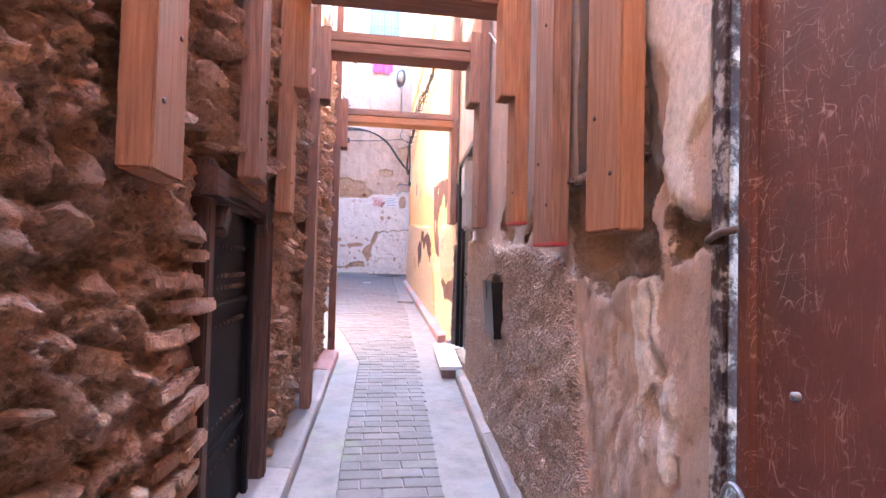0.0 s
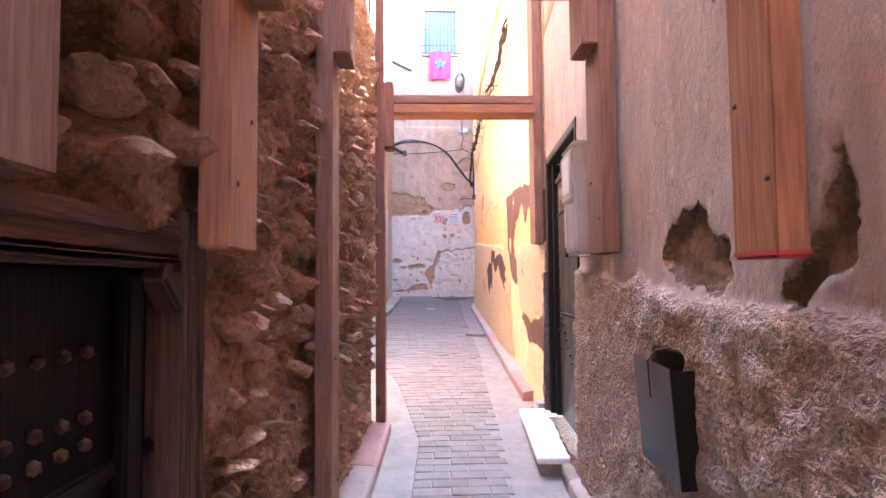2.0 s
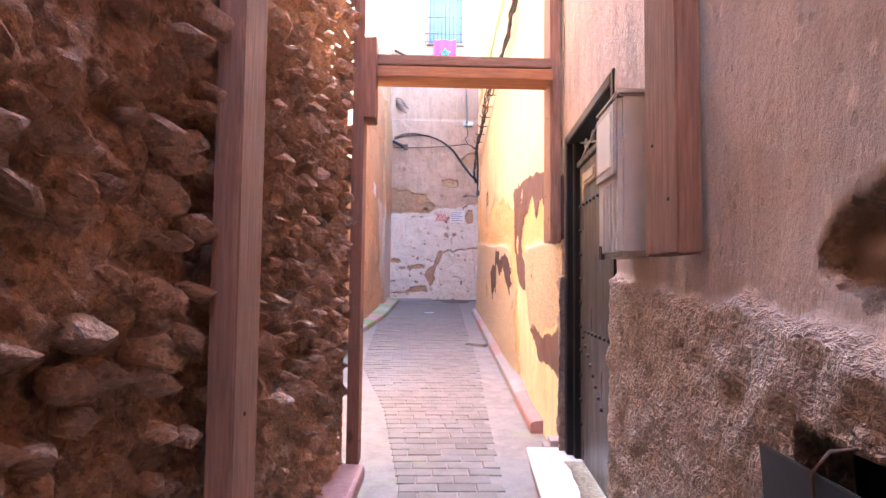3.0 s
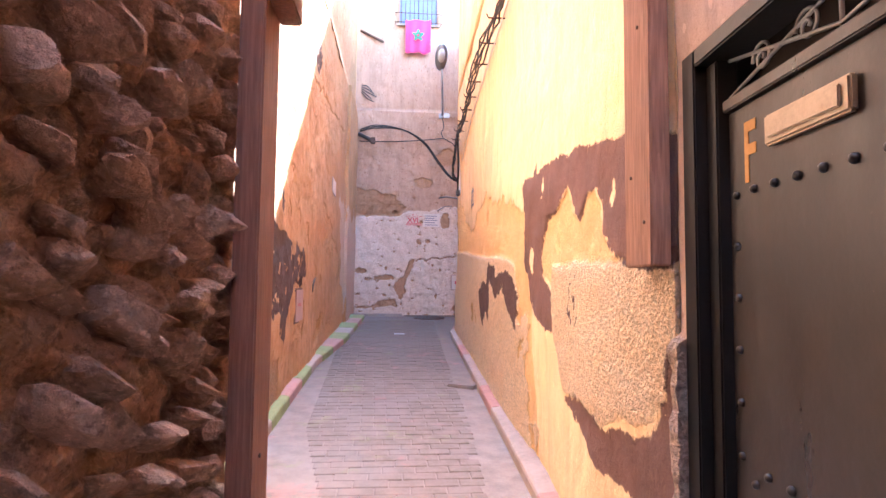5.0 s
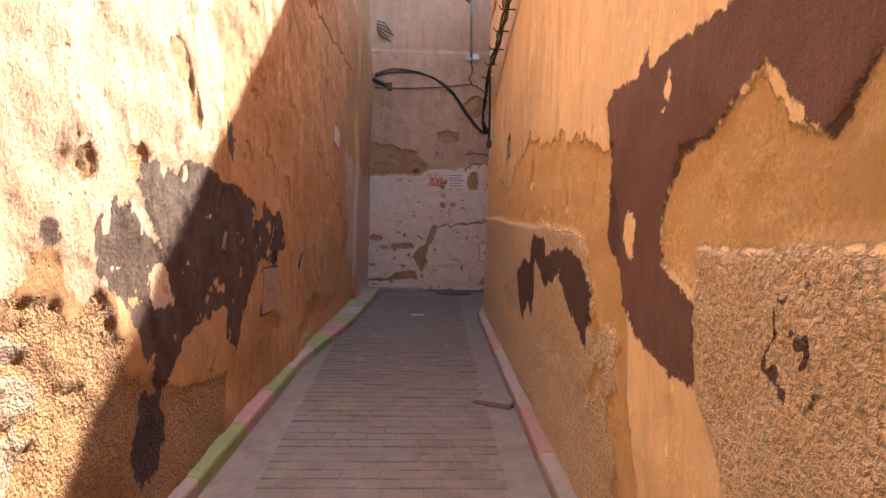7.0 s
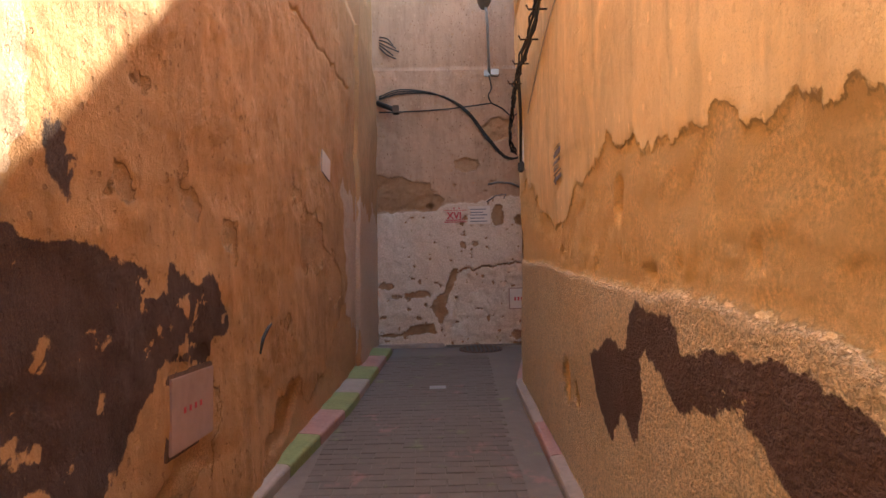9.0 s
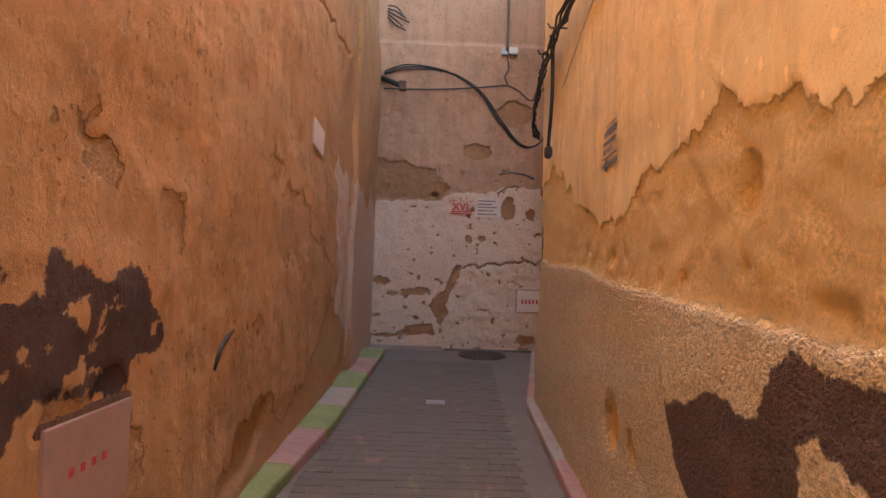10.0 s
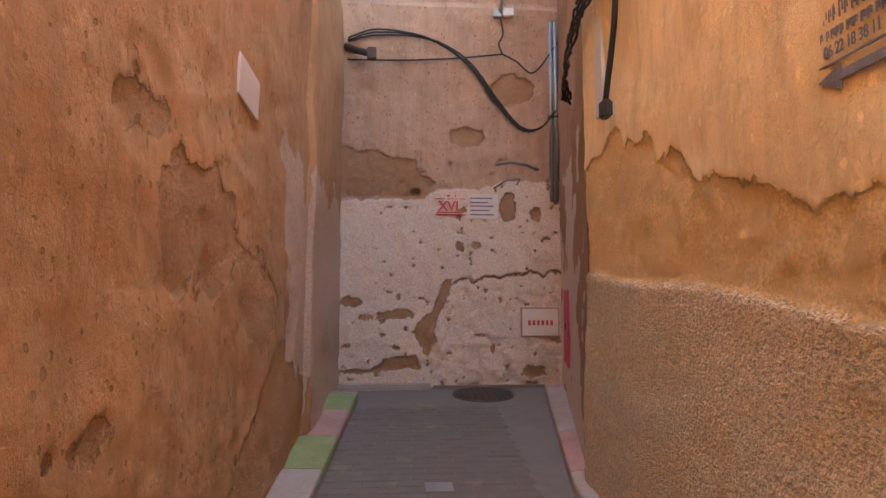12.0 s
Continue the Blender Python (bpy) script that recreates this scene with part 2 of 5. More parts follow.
def earth(name, colour, relief=0.02):
    m = Nodes(name, 0.96)
    big, mid, fine, grit = m.noise(1.5, 4), m.noise(9, 6, 0.65), m.noise(45, 6, 0.7), m.noise(160, 3, 0.7)
    shade = lambda k: tuple(v * k for v in colour)
    c = m.mix(m.span(big, 0.3, 0.7), shade(0.7), (colour[0] * 1.05, colour[1] * 0.92, colour[2] * 0.8))
    c = m.mix(m.span(mid, 0.35, 0.7), shade(0.62), c)
    c = m.mix(m.calc("MULTIPLY", m.span(fine, 0.5, 0.75), 0.6), c, shade(1.7))
    c = m.mix(m.calc("MULTIPLY", m.span(grit, 0.55, 0.8), 0.4), c, shade(0.4))
    # dark speckles stand in for shaded pits, in colour only
    c = m.mix(m.calc("MULTIPLY", m.span(m.noise(30, 5, 0.75), 0.50, 0.60), 0.65), c, shade(0.3))
    pit = m.calc("MINIMUM", m.cells(16, m.stretched((1, 1, 1.6))), 0.4)
    m.bump(m.calc("ADD", m.calc("ADD", mid, pit), m.calc("MULTIPLY", fine, 0.75)), relief * 2.0, 1.0)
    return m.done(c)


EARTH = earth("earth_mortar", (0.62, 0.36, 0.22))
EARTH_DARK = earth("dark_earth", (0.12, 0.075, 0.055))


def stone_mat(name, tone):
    m = Nodes(name, 0.93)
    pick = m.calc("FRACT", m.calc("ADD", m.random(), m.island()))
    mid, fine, grit = m.noise(12, 6, 0.66), m.noise(55, 6, 0.7), m.noise(170, 3, 0.7)
    shade = lambda k: tuple(v * k for v in tone)
    c = m.ramp(pick, (0.0, shade(0.7)), (0.35, (tone[0], tone[1] * 0.9, tone[2] * 0.78)), (0.65, shade(1.0)), (1.0, (tone[0] * 1.1, tone[1] * 1.12, tone[2] * 1.15)))
    c = m.mix(m.span(mid, 0.35, 0.7), c, m.mix(0.5, c, shade(0.5)))
    c = m.mix(m.calc("MULTIPLY", m.span(fine, 0.52, 0.72), 0.6), c, shade(1.8))
    c = m.mix(m.calc("MULTIPLY", m.span(grit, 0.55, 0.75), 0.4), c, shade(0.42))
    # dark speckles painted as shaded pits of the stone
    c = m.mix(m.calc("MULTIPLY", m.span(m.noise(34, 5, 0.75), 0.52, 0.62), 0.55), c, shade(0.32))
    pit = m.calc("MINIMUM", m.cells(24), 0.4)
    m.bump(m.calc("ADD", m.calc("ADD", mid, pit), m.calc("MULTIPLY", fine, 0.7)), 0.036, 1.0)
    return m.done(c)


RUBBLE = stone_mat("rubble_stone", (0.63, 0.38, 0.25))


def paver_mat(name, tone, joint=False):
    m = Nodes(name, 0.85)
    pick, mid, fine = m.random(), m.noise(6, 6, 0.65), m.noise(60, 5, 0.7)
    big = m.noise(1.1, 4)
    shade = lambda k: tuple(v * k for v in tone)
    c = m.mix(pick, shade(0.82), shade(1.15))
    c = m.mix(m.span(mid, 0.4, 0.7), c, shade(0.72))
    c = m.mix(m.calc("MULTIPLY", m.span(fine, 0.5, 0.75), 0.4), c, shade(1.35))
    c = m.mix(m.calc("MULTIPLY", m.span(big, 0.5, 0.62), 0.4), c, (0.24, 0.22, 0.21))
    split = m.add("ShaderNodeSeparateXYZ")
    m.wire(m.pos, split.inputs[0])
    # the surface gets darker up the lane, with an uneven edge
    up_lane = m.span(m.calc("ADD", split.outputs[1], m.calc("MULTIPLY", mid, 2.0)), 10.0, 14.5)
    c = m.mix(m.calc("MULTIPLY", up_lane, 0.75), c, shade(0.5))
    # worn traces of green and pink paint
    tint = m.noise(1.7, 3, 0.5)
    patch = m.span(m.noise(3.1, 5, 0.7), 0.55, 0.64)
    c = m.mix(m.calc("MULTIPLY", patch, m.calc("MULTIPLY", m.span(tint, 0.55, 0.6), 0.30)), c, (0.22, 0.27, 0.10))
    c = m.mix(m.calc("MULTIPLY", patch, m.calc("MULTIPLY", m.span(tint, 0.45, 0.40), 0.34)), c, (0.42, 0.18, 0.17))
    m.bump(m.calc("ADD", mid, m.calc("MULTIPLY", fine, 0.5)), 0.005, 0.8)
    return m.done(c)


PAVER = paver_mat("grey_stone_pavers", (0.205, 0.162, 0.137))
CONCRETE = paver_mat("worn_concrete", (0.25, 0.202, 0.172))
KERB_PLAIN = plain("pale_kerb_concrete", (0.32, 0.255, 0.22), 0.9, 0, 24, 0.3, 0.004)
KERB_GREEN = plain("worn_green_kerb_paint", (0.215, 0.245, 0.10), 0.9, 0, 24, 0.35, 0.004)
KERB_PINK = plain("worn_pink_kerb_paint", (0.36, 0.195, 0.17), 0.9, 0, 24, 0.35, 0.004)


def rust_door_mat():
    m = Nodes("scratched_red_brown_paint", 0.68)
    big, mid, fine = m.noise(2, 5), m.noise(9, 6), m.noise(70, 5)
    c = m.mix(m.span(big, 0.4, 0.65), (0.105, 0.030, 0.019), (0.060, 0.034, 0.027))
    c = m.mix(m.span(mid, 0.45, 0.7), c, (0.140, 0.040, 0.022))
    s1 = m.noise(3.2, 2, 0.5, m.stretched((1, 7, 1.4)), 1.5)
    scratch = m.calc("MULTIPLY", m.span(m.calc("ABSOLUTE", m.calc("SUBTRACT", s1, 0.5)), 0.007, 0.002), m.span(mid, 0.46, 0.58))
    c = m.mix(m.calc("MULTIPLY", scratch, 0.55), c, (0.40, 0.27, 0.22))
    for scale, at, seed in ((5.0, (1, 1.2, 0.35), 0.47), (7.0, (1, 0.5, 1.6), 0.52), (11.0, (1, 2.0, 0.5), 0.5), (4.0, (1, 1.5, 1.5), 0.55)):
        line = m.noise(scale, 1, 0.4, m.stretched(at), 2.2)
        hit = m.span(m.calc("ABSOLUTE", m.calc("SUBTRACT", line, seed)), 0.009, 0.002)
        hit = m.calc("MULTIPLY", hit, m.calc("MULTIPLY", m.span(m.noise(26, 4, 0.7), 0.42, 0.58), m.span(m.noise(2.6, 3), 0.44, 0.58)))
        c = m.mix(m.calc("MULTIPLY", hit, 0.5), c, (0.50, 0.33, 0.27))
    c = m.mix(m.calc("MULTIPLY", m.span(m.noise(1.3, 3), 0.62, 0.72), 0.5), c, (0.30, 0.13, 0.03))
    m.bump(m.calc("ADD", mid, m.calc("MULTIPLY", fine, 0.3)), 0.004, 0.5)
    return m.done(c)


RED_DOOR = rust_door_mat()
PEELED = wall_mat("peeling_door_frame_paint", (0.55, 0.48, 0.42), (0.14, 0.09, 0.07))


# ---- mesh helpers ----
def part(name, bm, material, parent=None, label=""):
    me = bpy.data.meshes.new(name)
    bm.to_mesh(me)
    bm.free()
    me.materials.append(material)
    ob = new(name, me)
    if parent:
        ob.parent = parent
    return tagged(ob, label)


def thing(name, at, label, category, group="", kind="", m=None):
    ob = new(name)
    ob.matrix_world = m if m is not None else Matrix.Translation(at)
    return tagged(ob, label, category, group, kind)


def slab(bm, lo, hi, bevel=0.0, m=None):
    """A box between two corners with bevelled edges, into bm."""
    lo, hi = Vector(lo), Vector(hi)
    r = bmesh.ops.create_cube(bm, size=1, matrix=Matrix.Translation((lo + hi) / 2) @ Matrix.Diagonal((*(hi - lo), 1)))
    vs = r["verts"]
    if bevel:
        es = list({e for v in vs for e in v.link_edges})
        vs = list({v for f in bmesh.ops.bevel(bm, geom=es, offset=bevel, segments=2, affect="EDGES")["faces"] for v in f.verts} | {v for v in vs if v.is_valid})
    if m is not None:
        bmesh.ops.transform(bm, matrix=m, verts=vs)
    return bm


def box(lo, hi, bevel=0.0, m=None):
    return slab(bmesh.new(), lo, hi, bevel, m)


def rod(points, radius, sides=8):
    """A round bar along points."""
    bm = bmesh.new()
    rings = []
    pts = [Vector(p) for p in points]
    for i, p in enumerate(pts):
        d = (pts[min(i + 1, len(pts) - 1)] - pts[max(i - 1, 0)]).normalized()
        a = d.cross(Vector((0.31, 0.17, 0.93))).normalized()
        b = d.cross(a)
        rings.append([bm.verts.new(p + radius * (math.cos(k * math.tau / sides) * a + math.sin(k * math.tau / sides) * b)) for k in range(sides)])
    for r, s in zip(rings, rings[1:]):
        for k in range(sides):
            bm.faces.new((r[k], r[(k + 1) % sides], s[(k + 1) % sides], s[k]))
    bm.faces.new(rings[0][::-1])
    bm.faces.new(rings[-1])
    for f in bm.faces:
        f.smooth = True
    return bm


def sag(a, b, drop, n=16):
    a, b = Vector(a), Vector(b)
    return [a.lerp(b, i / n) - Vector((0, 0, drop * 4 * (i / n) * (1 - i / n))) for i in range(n + 1)]


def lattice(shape, seed):
    return np.random.RandomState(seed).rand(*shape)


def vnoise(x, y, seed=0):
    """Smooth value noise on arrays, -1 to 1."""
    g = lattice((128, 128), seed)
    xi, yi = np.floor(x).astype(int), np.floor(y).astype(int)
    fx, fy = x - xi, y - yi
    fx, fy = fx * fx * (3 - 2 * fx), fy * fy * (3 - 2 * fy)
    q = lambda i, j: g[(xi + i) % 128, (yi + j) % 128]
    return 2 * ((q(0, 0) * (1 - fx) + q(1, 0) * fx) * (1 - fy) + (q(0, 1) * (1 - fx) + q(1, 1) * fx) * fy) - 1


def fbm(x, y, seed=0, octaves=4):
    return sum(vnoise(x * 2 ** k, y * 2 ** k, seed + k) * 0.55 ** k for k in range(octaves))


def blob(u, v, cu, cv, ru, rv, tilt=0.0):
    """Metres inside an ellipse, below 0 outside."""
    c, s = math.cos(radians(tilt)), math.sin(radians(tilt))
    du, dv = (u - cu) * c + (v - cv) * s, -(u - cu) * s + (v - cv) * c
    return (1 - np.sqrt((du / ru) ** 2 + (dv / rv) ** 2)) * min(ru, rv)


def patch(u, v, *pts):
    """Metres inside a closed outline, below 0 outside."""
    best, inside = np.full(u.shape, 9.0), np.zeros(u.shape, bool)
    for (a, b), (c, d) in zip(pts, pts[1:] + pts[:1]):
        du, dv = c - a, d - b
        t = np.clip(((u - a) * du + (v - b) * dv) / (du * du + dv * dv + 1e-9), 0, 1)
        best = np.minimum(best, np.hypot(u - a - t * du, v - b - t * dv))
        if b != d:
            inside ^= ((b > v) != (d > v)) & (u < a + du * (v - b) / dv)
    return np.where(inside, best, -best)


def smooth(v, lo, hi):
    t = np.clip((v - lo) / (hi - lo), 0, 1)
    return t * t * (3 - 2 * t)


def sheet(name, x_of, u0, u1, v0, v1, step, into, surface, material, depth=0.35, axis="y", holes=()):
    """A thick wall along y (or x): its face is a fine grid, pushed in and out by surface(u, v), which also gives the paint attributes.
    into: +1 or -1, the way along the other axis in which the wall is thick. holes: (u0, u1, v0, v1) left open."""
    nu, nv = max(2, int((u1 - u0) / step) + 1), max(2, int((v1 - v0) / step) + 1)
    us, vs = np.linspace(u0, u1, nu), np.linspace(v0, v1, nv)
    for a, b, c, d in holes:                      # bring grid lines onto the edges of the holes
        for arr, k in ((us, a), (us, b), (vs, c), (vs, d)):
            arr[np.abs(arr - k).argmin()] = k
    U, V = np.meshgrid(us, vs, indexing="ij")
    out, attrs = surface(U, V)
    X = x_of(U) - into * out
    if axis == "y":
        front = np.stack([X, U, V], -1).reshape(-1, 3)
    else:
        front = np.stack([U, X, V], -1).reshape(-1, 3)
    idx = np.arange(nu * nv).reshape(nu, nv)
    uc, vc = (us[:-1] + us[1:]) / 2, (vs[:-1] + vs[1:]) / 2
    keep = np.ones((nu - 1, nv - 1), bool)
    for a, b, c, d in holes:
        keep &= ~(((uc > a) & (uc < b))[:, None] & ((vc > c) & (vc < d))[None, :])
    quads = np.stack([idx[:-1, :-1], idx[1:, :-1], idx[1:, 1:], idx[:-1, 1:]], -1)[keep]
    if (into > 0) == (axis == "y"):
        quads = quads[:, ::-1]
    verts, faces = front.tolist(), quads.tolist()
    # back, ends and the reveals of the holes
    n = len(verts)
    def edge_strip(ids):
        base = len(verts)
        for i in ids:
            p = list(front[i])
            p[0 if axis == "y" else 1] += into * depth
            verts.append(p)
        for k in range(len(ids) - 1):
            faces.append([int(ids[k]), int(ids[k + 1]), base + k + 1, base + k])
    edge_strip(idx[0, :]); edge_strip(idx[-1, :]); edge_strip(idx[:, 0]); edge_strip(idx[:, -1])
    for a, b, c, d in holes:
        i0, i1 = int(np.abs(us - a).argmin()), int(np.abs(us - b).argmin())
        j0, j1 = int(np.abs(vs - c).argmin()), int(np.abs(vs - d).argmin())
        edge_strip(idx[i0, j0:j1 + 1]); edge_strip(idx[i1, j0:j1 + 1])
        edge_strip(idx[i0:i1 + 1, j0]); edge_strip(idx[i0:i1 + 1, j1])
    me = bpy.data.meshes.new(name)
    me.from_pydata(verts, [], faces)
    for key in ("bare", "brown", "low", "third"):
        a = me.attributes.new(key, "FLOAT", "POINT")
        vals = np.full(len(verts), -1.0, np.float32)
        if key in attrs:
            vals[:n] = attrs[key].reshape(-1)
        a.data.foreach_set("value", vals)
    me.polygons.foreach_set("use_smooth", [True] * len(me.polygons))
    me.materials.append(material)
    return tagged(new(name, me), kind="structure")


def solid(name, lo, hi, material):
    return tagged(part(name, box(lo, hi), material), kind="structure")


def timber_piece(lo, hi, bevel=0.006, along="z"):
    """The mesh of a sawn plank about its own middle, its grain along local z, and the pose that puts it at lo..hi."""
    lo, hi = Vector(lo), Vector(hi)
    size = hi - lo
    mid = (lo + hi) / 2
    if along == "z":
        turn, s = Matrix.Identity(4), size
    elif along == "x":
        turn, s = pose(0, 0, 0, 0, 90, 0), Vector((size.z, size.y, size.x))
    else:
        turn, s = pose(0, 0, 0, 90, 0, 0), Vector((size.x, size.z, size.y))
    return box(-s / 2, s / 2, bevel), Matrix.Translation(mid) @ turn


def plank(name, lo, hi, material, parent, along="z", lean=0.0, label=""):
    bm, m = timber_piece(lo, hi, 0.006, along)
    ob = part(name, bm, material, parent, label)
    ob.matrix_local = (parent.matrix_world.inverted() if parent else Matrix.Identity(4)) @ m @ pose(0, 0, 0, lean, 0, 0)
    return ob


SLOPE = 0.053
ground = lambda y: SLOPE * y
left_x = lambda y: -0.60 + 0.047 * y        # face of the rubble wall
right_x = lambda y: 0.70 + 0.080 * y        # face of the near right wall
left2_x = lambda y: -1.02 + 0.014 * y       # beyond the shoring
right2_x = lambda y: 1.005 + 0.033 * y

# ---- the ground: one sloping sheet, and strips of concrete beside the pavers ----
def sloped(name, x0, x1, y0, y1, lift, material, kind="structure", step=0.25):
    bm = bmesh.new()
    n = max(1, int((y1 - y0) / step))
    rows = []
    for i in range(n + 1):
        y = y0 + (y1 - y0) * i / n
        a, b = (x0(y), x1(y)) if callable(x0) else (x0, x1)
        k = 6
        rows.append([bm.verts.new((a + (b - a) * j / k, y, ground(y) + lift + 0.006 * noise.noise((a + (b - a) * j / k * 3, y * 2, lift)))) for j in range(k + 1)])
    for r, s in zip(rows, rows[1:]):
        for j in range(len(r) - 1):
            bm.faces.new((r[j], r[j + 1], s[j + 1], s[j]))
    ob = part(name, bm, material)
    return tagged(ob, kind=kind)


sloped("ground", -60, 60, -60, 60, -0.02, CONCRETE, step=1)
lane0 = lambda y: float(np.interp(y, [0, 3.4, 6.2, 8, 10, 14, 19], [-0.12, -0.03, 0.11, -0.1, -0.5, -0.62, -0.40]))
lane1 = lambda y: float(np.interp(y, [0, 3.2, 6.2, 8, 10, 14, 19], [0.42, 0.54, 0.76, 0.85, 0.98, 1.10, 1.30]))
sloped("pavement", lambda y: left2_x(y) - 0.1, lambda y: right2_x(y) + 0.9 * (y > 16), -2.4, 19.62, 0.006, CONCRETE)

# ---- walls ----
def rubble_face(u, v):
    ridge = lambda f, seed: 1 - 2 * np.abs(fbm(u * f + 0.4 * v * f, v * f * 1.7, seed, 3))
    rough = 0.55 + 0.75 * smooth(2.0 - u, 0, 0.6)
    d = 0.030 * fbm(u * 2.1, v * 2.3, 3) + rough * (0.024 * ridge(2.6, 11) + 0.026 * ridge(7.5, 15) + 0.013 * ridge(17, 25) + 0.017 * fbm(u * 20, v * 23, 17, 3)) - 0.01
    hollow = smooth(fbm(u * 3.1 + v * 1.2, v * 4.3, 31, 3), 0.15, 0.6)
    d = d - 0.05 * hollow
    d = d - 0.20 * smooth(blob(u, v, 2.45, 1.93, 0.75, 0.16, 8), 0, 0.08)      # gap above the door
    d = d - 0.12 * smooth(blob(u, v, 1.45, 1.95, 0.16, 0.35), 0, 0.08)
    d = d * smooth(6.63 - u, -0.02, 0.1)
    return d, {}


flat = lambda u, v: (0.006 * fbm(u * 1.5, v * 1.5, 8), {"bare": fbm(u * 0.6, v * 0.6, 2) - 0.4})
L_DOOR = (2.06, 3.08, 0.10, 1.60)
sheet("wall_left_rubble", left_x, -0.4, 6.63, -0.1, 3.7, 0.013, -1, rubble_face, EARTH, 0.62, holes=(L_DOOR,))
# upper part out of view, its height set to cut sky light below
sheet("wall_left_upper", left_x, -2.5, 6.63, 3.7, 6.6, 0.2, -1, flat, EARTH, 0.62)
sheet("wall_left_behind", left_x, -2.5, -0.4, -0.2, 3.7, 0.1, -1, rubble_face, EARTH, 0.62)


def right_near_face(u, v):
    n = fbm(u * 2.0, v * 2.0, 5)
    low = np.minimum(np.interp(u, [1.8, 2.2, 2.6, 3.15, 3.9, 4.3, 5.4, 6.6], [1.25, 1.40, 1.46, 1.49, 1.54, 1.56, 1.64, 1.66]) - v, u - 1.82 - 0.3 * (v - 0.66)) + 0.025 * fbm(u * 5, v * 5, 6, 4)
    d = 0.008 * n + 0.045 * smooth(low, -0.012, 0.02) + 0.010 * fbm(u * 15, v * 15, 21, 4) * smooth(low, 0, 0.05)
    spall = np.maximum.reduce([
        patch(u, v, (3.70, 1.64), (3.66, 1.71), (3.54, 1.75), (3.42, 1.77), (3.34, 1.74), (3.27, 1.68), (3.20, 1.65), (3.18, 1.58), (3.25, 1.53), (3.44, 1.54), (3.52, 1.58), (3.64, 1.60)),
        patch(u, v, (2.93, 1.52), (2.76, 1.68), (2.72, 1.83), (2.67, 1.75), (2.69, 1.59), (2.86, 1.51)),
        patch(u, v, (2.12, 1.46), (2.14, 1.69), (2.07, 1.74), (1.89, 1.72), (1.60, 1.72), (1.42, 1.62), (1.30, 1.48), (1.30, 1.36), (1.55, 1.34), (1.70, 1.28), (1.94, 1.35)),
        patch(u, v, (1.56, 2.3), (1.56, 1.5), (1.36, 1.45), (1.30, 1.68), (1.36, 1.85), (1.40, 2.0)),
        patch(u, v, (1.30, 1.55), (1.05, 1.50), (1.05, 1.42), (1.25, 1.40))]) + 0.022 * fbm(u * 9, v * 9, 9, 4)
    d = d - 0.045 * smooth(spall, -0.004, 0.012) + 0.016 * fbm(u * 12, v * 12, 19, 4) * smooth(spall, 0, 0.04)
    d = d - 0.07 * smooth(blob(u, v, 1.80, 1.52, 0.24, 0.15) + 0.03 * fbm(u * 8, v * 8, 44, 3), 0, 0.06)
    white = np.maximum(patch(u, v, (1.40, 2.02), (1.43, 2.2), (1.45, 2.6), (1.04, 2.6), (1.04, 1.80), (1.09, 1.75), (1.16, 1.68), (1.11, 1.53), (1.26, 1.56), (1.31, 1.68), (1.25, 1.88)),
                       np.minimum(patch(u, v, (1.50, 1.40), (1.32, 1.38), (1.22, 1.2), (1.2, 0.8), (1.3, 0.5), (1.40, 0.9), (1.46, 1.2)), 0.12 * fbm(u * 8, v * 5, 22, 4) + 0.01)) + 0.012 * fbm(u * 12, v * 12, 23, 4)
    d = d + 0.010 * smooth(white, -0.004, 0.008)
    ragged = smooth(2.05 - u, 0, 0.25) * smooth(1.45 - v, 0, 0.15)
    d = d + ragged * (0.006 * fbm(u * 4, v * 2.2, 51, 5) + 0.005 * fbm(u * 22, v * 16, 52, 4))
    for y0, z0, y1, z1, s in ((1.86, 1.3, 1.66, 0.3, 31), (1.36, 1.33, 1.24, 0.85, 33), (1.62, 1.25, 1.5, 0.4, 35)):
        mid = y0 + (y1 - y0) * (v - z0) / (z1 - z0) + 0.035 * fbm(v * 6, v * 0, s, 4)
        d = d - 0.022 * smooth(0.014 - np.abs(u - mid), 0, 0.010) * (v < z0) * (v > z1)
    return d, {"bare": spall, "low": low, "third": white}


R_DOOR = (5.22, 6.56, 0.46, 2.60)
RED_OPEN = (-0.75, 1.05, -0.05, 2.35)
R_WINDOW = (1.50, 2.02, 1.73, 2.75)
R_NICHE = (3.44, 3.74, 0.97, 1.33)
sheet("wall_right_near", right_x, -0.9, 6.62, -0.1, 3.7, 0.016, 1, right_near_face, GREY_PLASTER, 0.45, holes=(R_DOOR, RED_OPEN, R_WINDOW, R_NICHE))
# likewise raised out of view to dim the near alley
sheet("wall_right_upper", right_x, -2.5, 6.62, 3.7, 6.6, 0.2, 1, flat, GREY_PLASTER, 0.45)
sheet("wall_right_behind", right_x, -2.5, -0.9, -0.2, 3.7, 0.2, 1, flat, GREY_PLASTER, 0.45)
# unseen wall, added to close the alley and keep light out behind the start
solid("unseen_wall_behind", (-1.6, -2.9, -0.4), (1.6, -2.5, 6.6), EARTH)


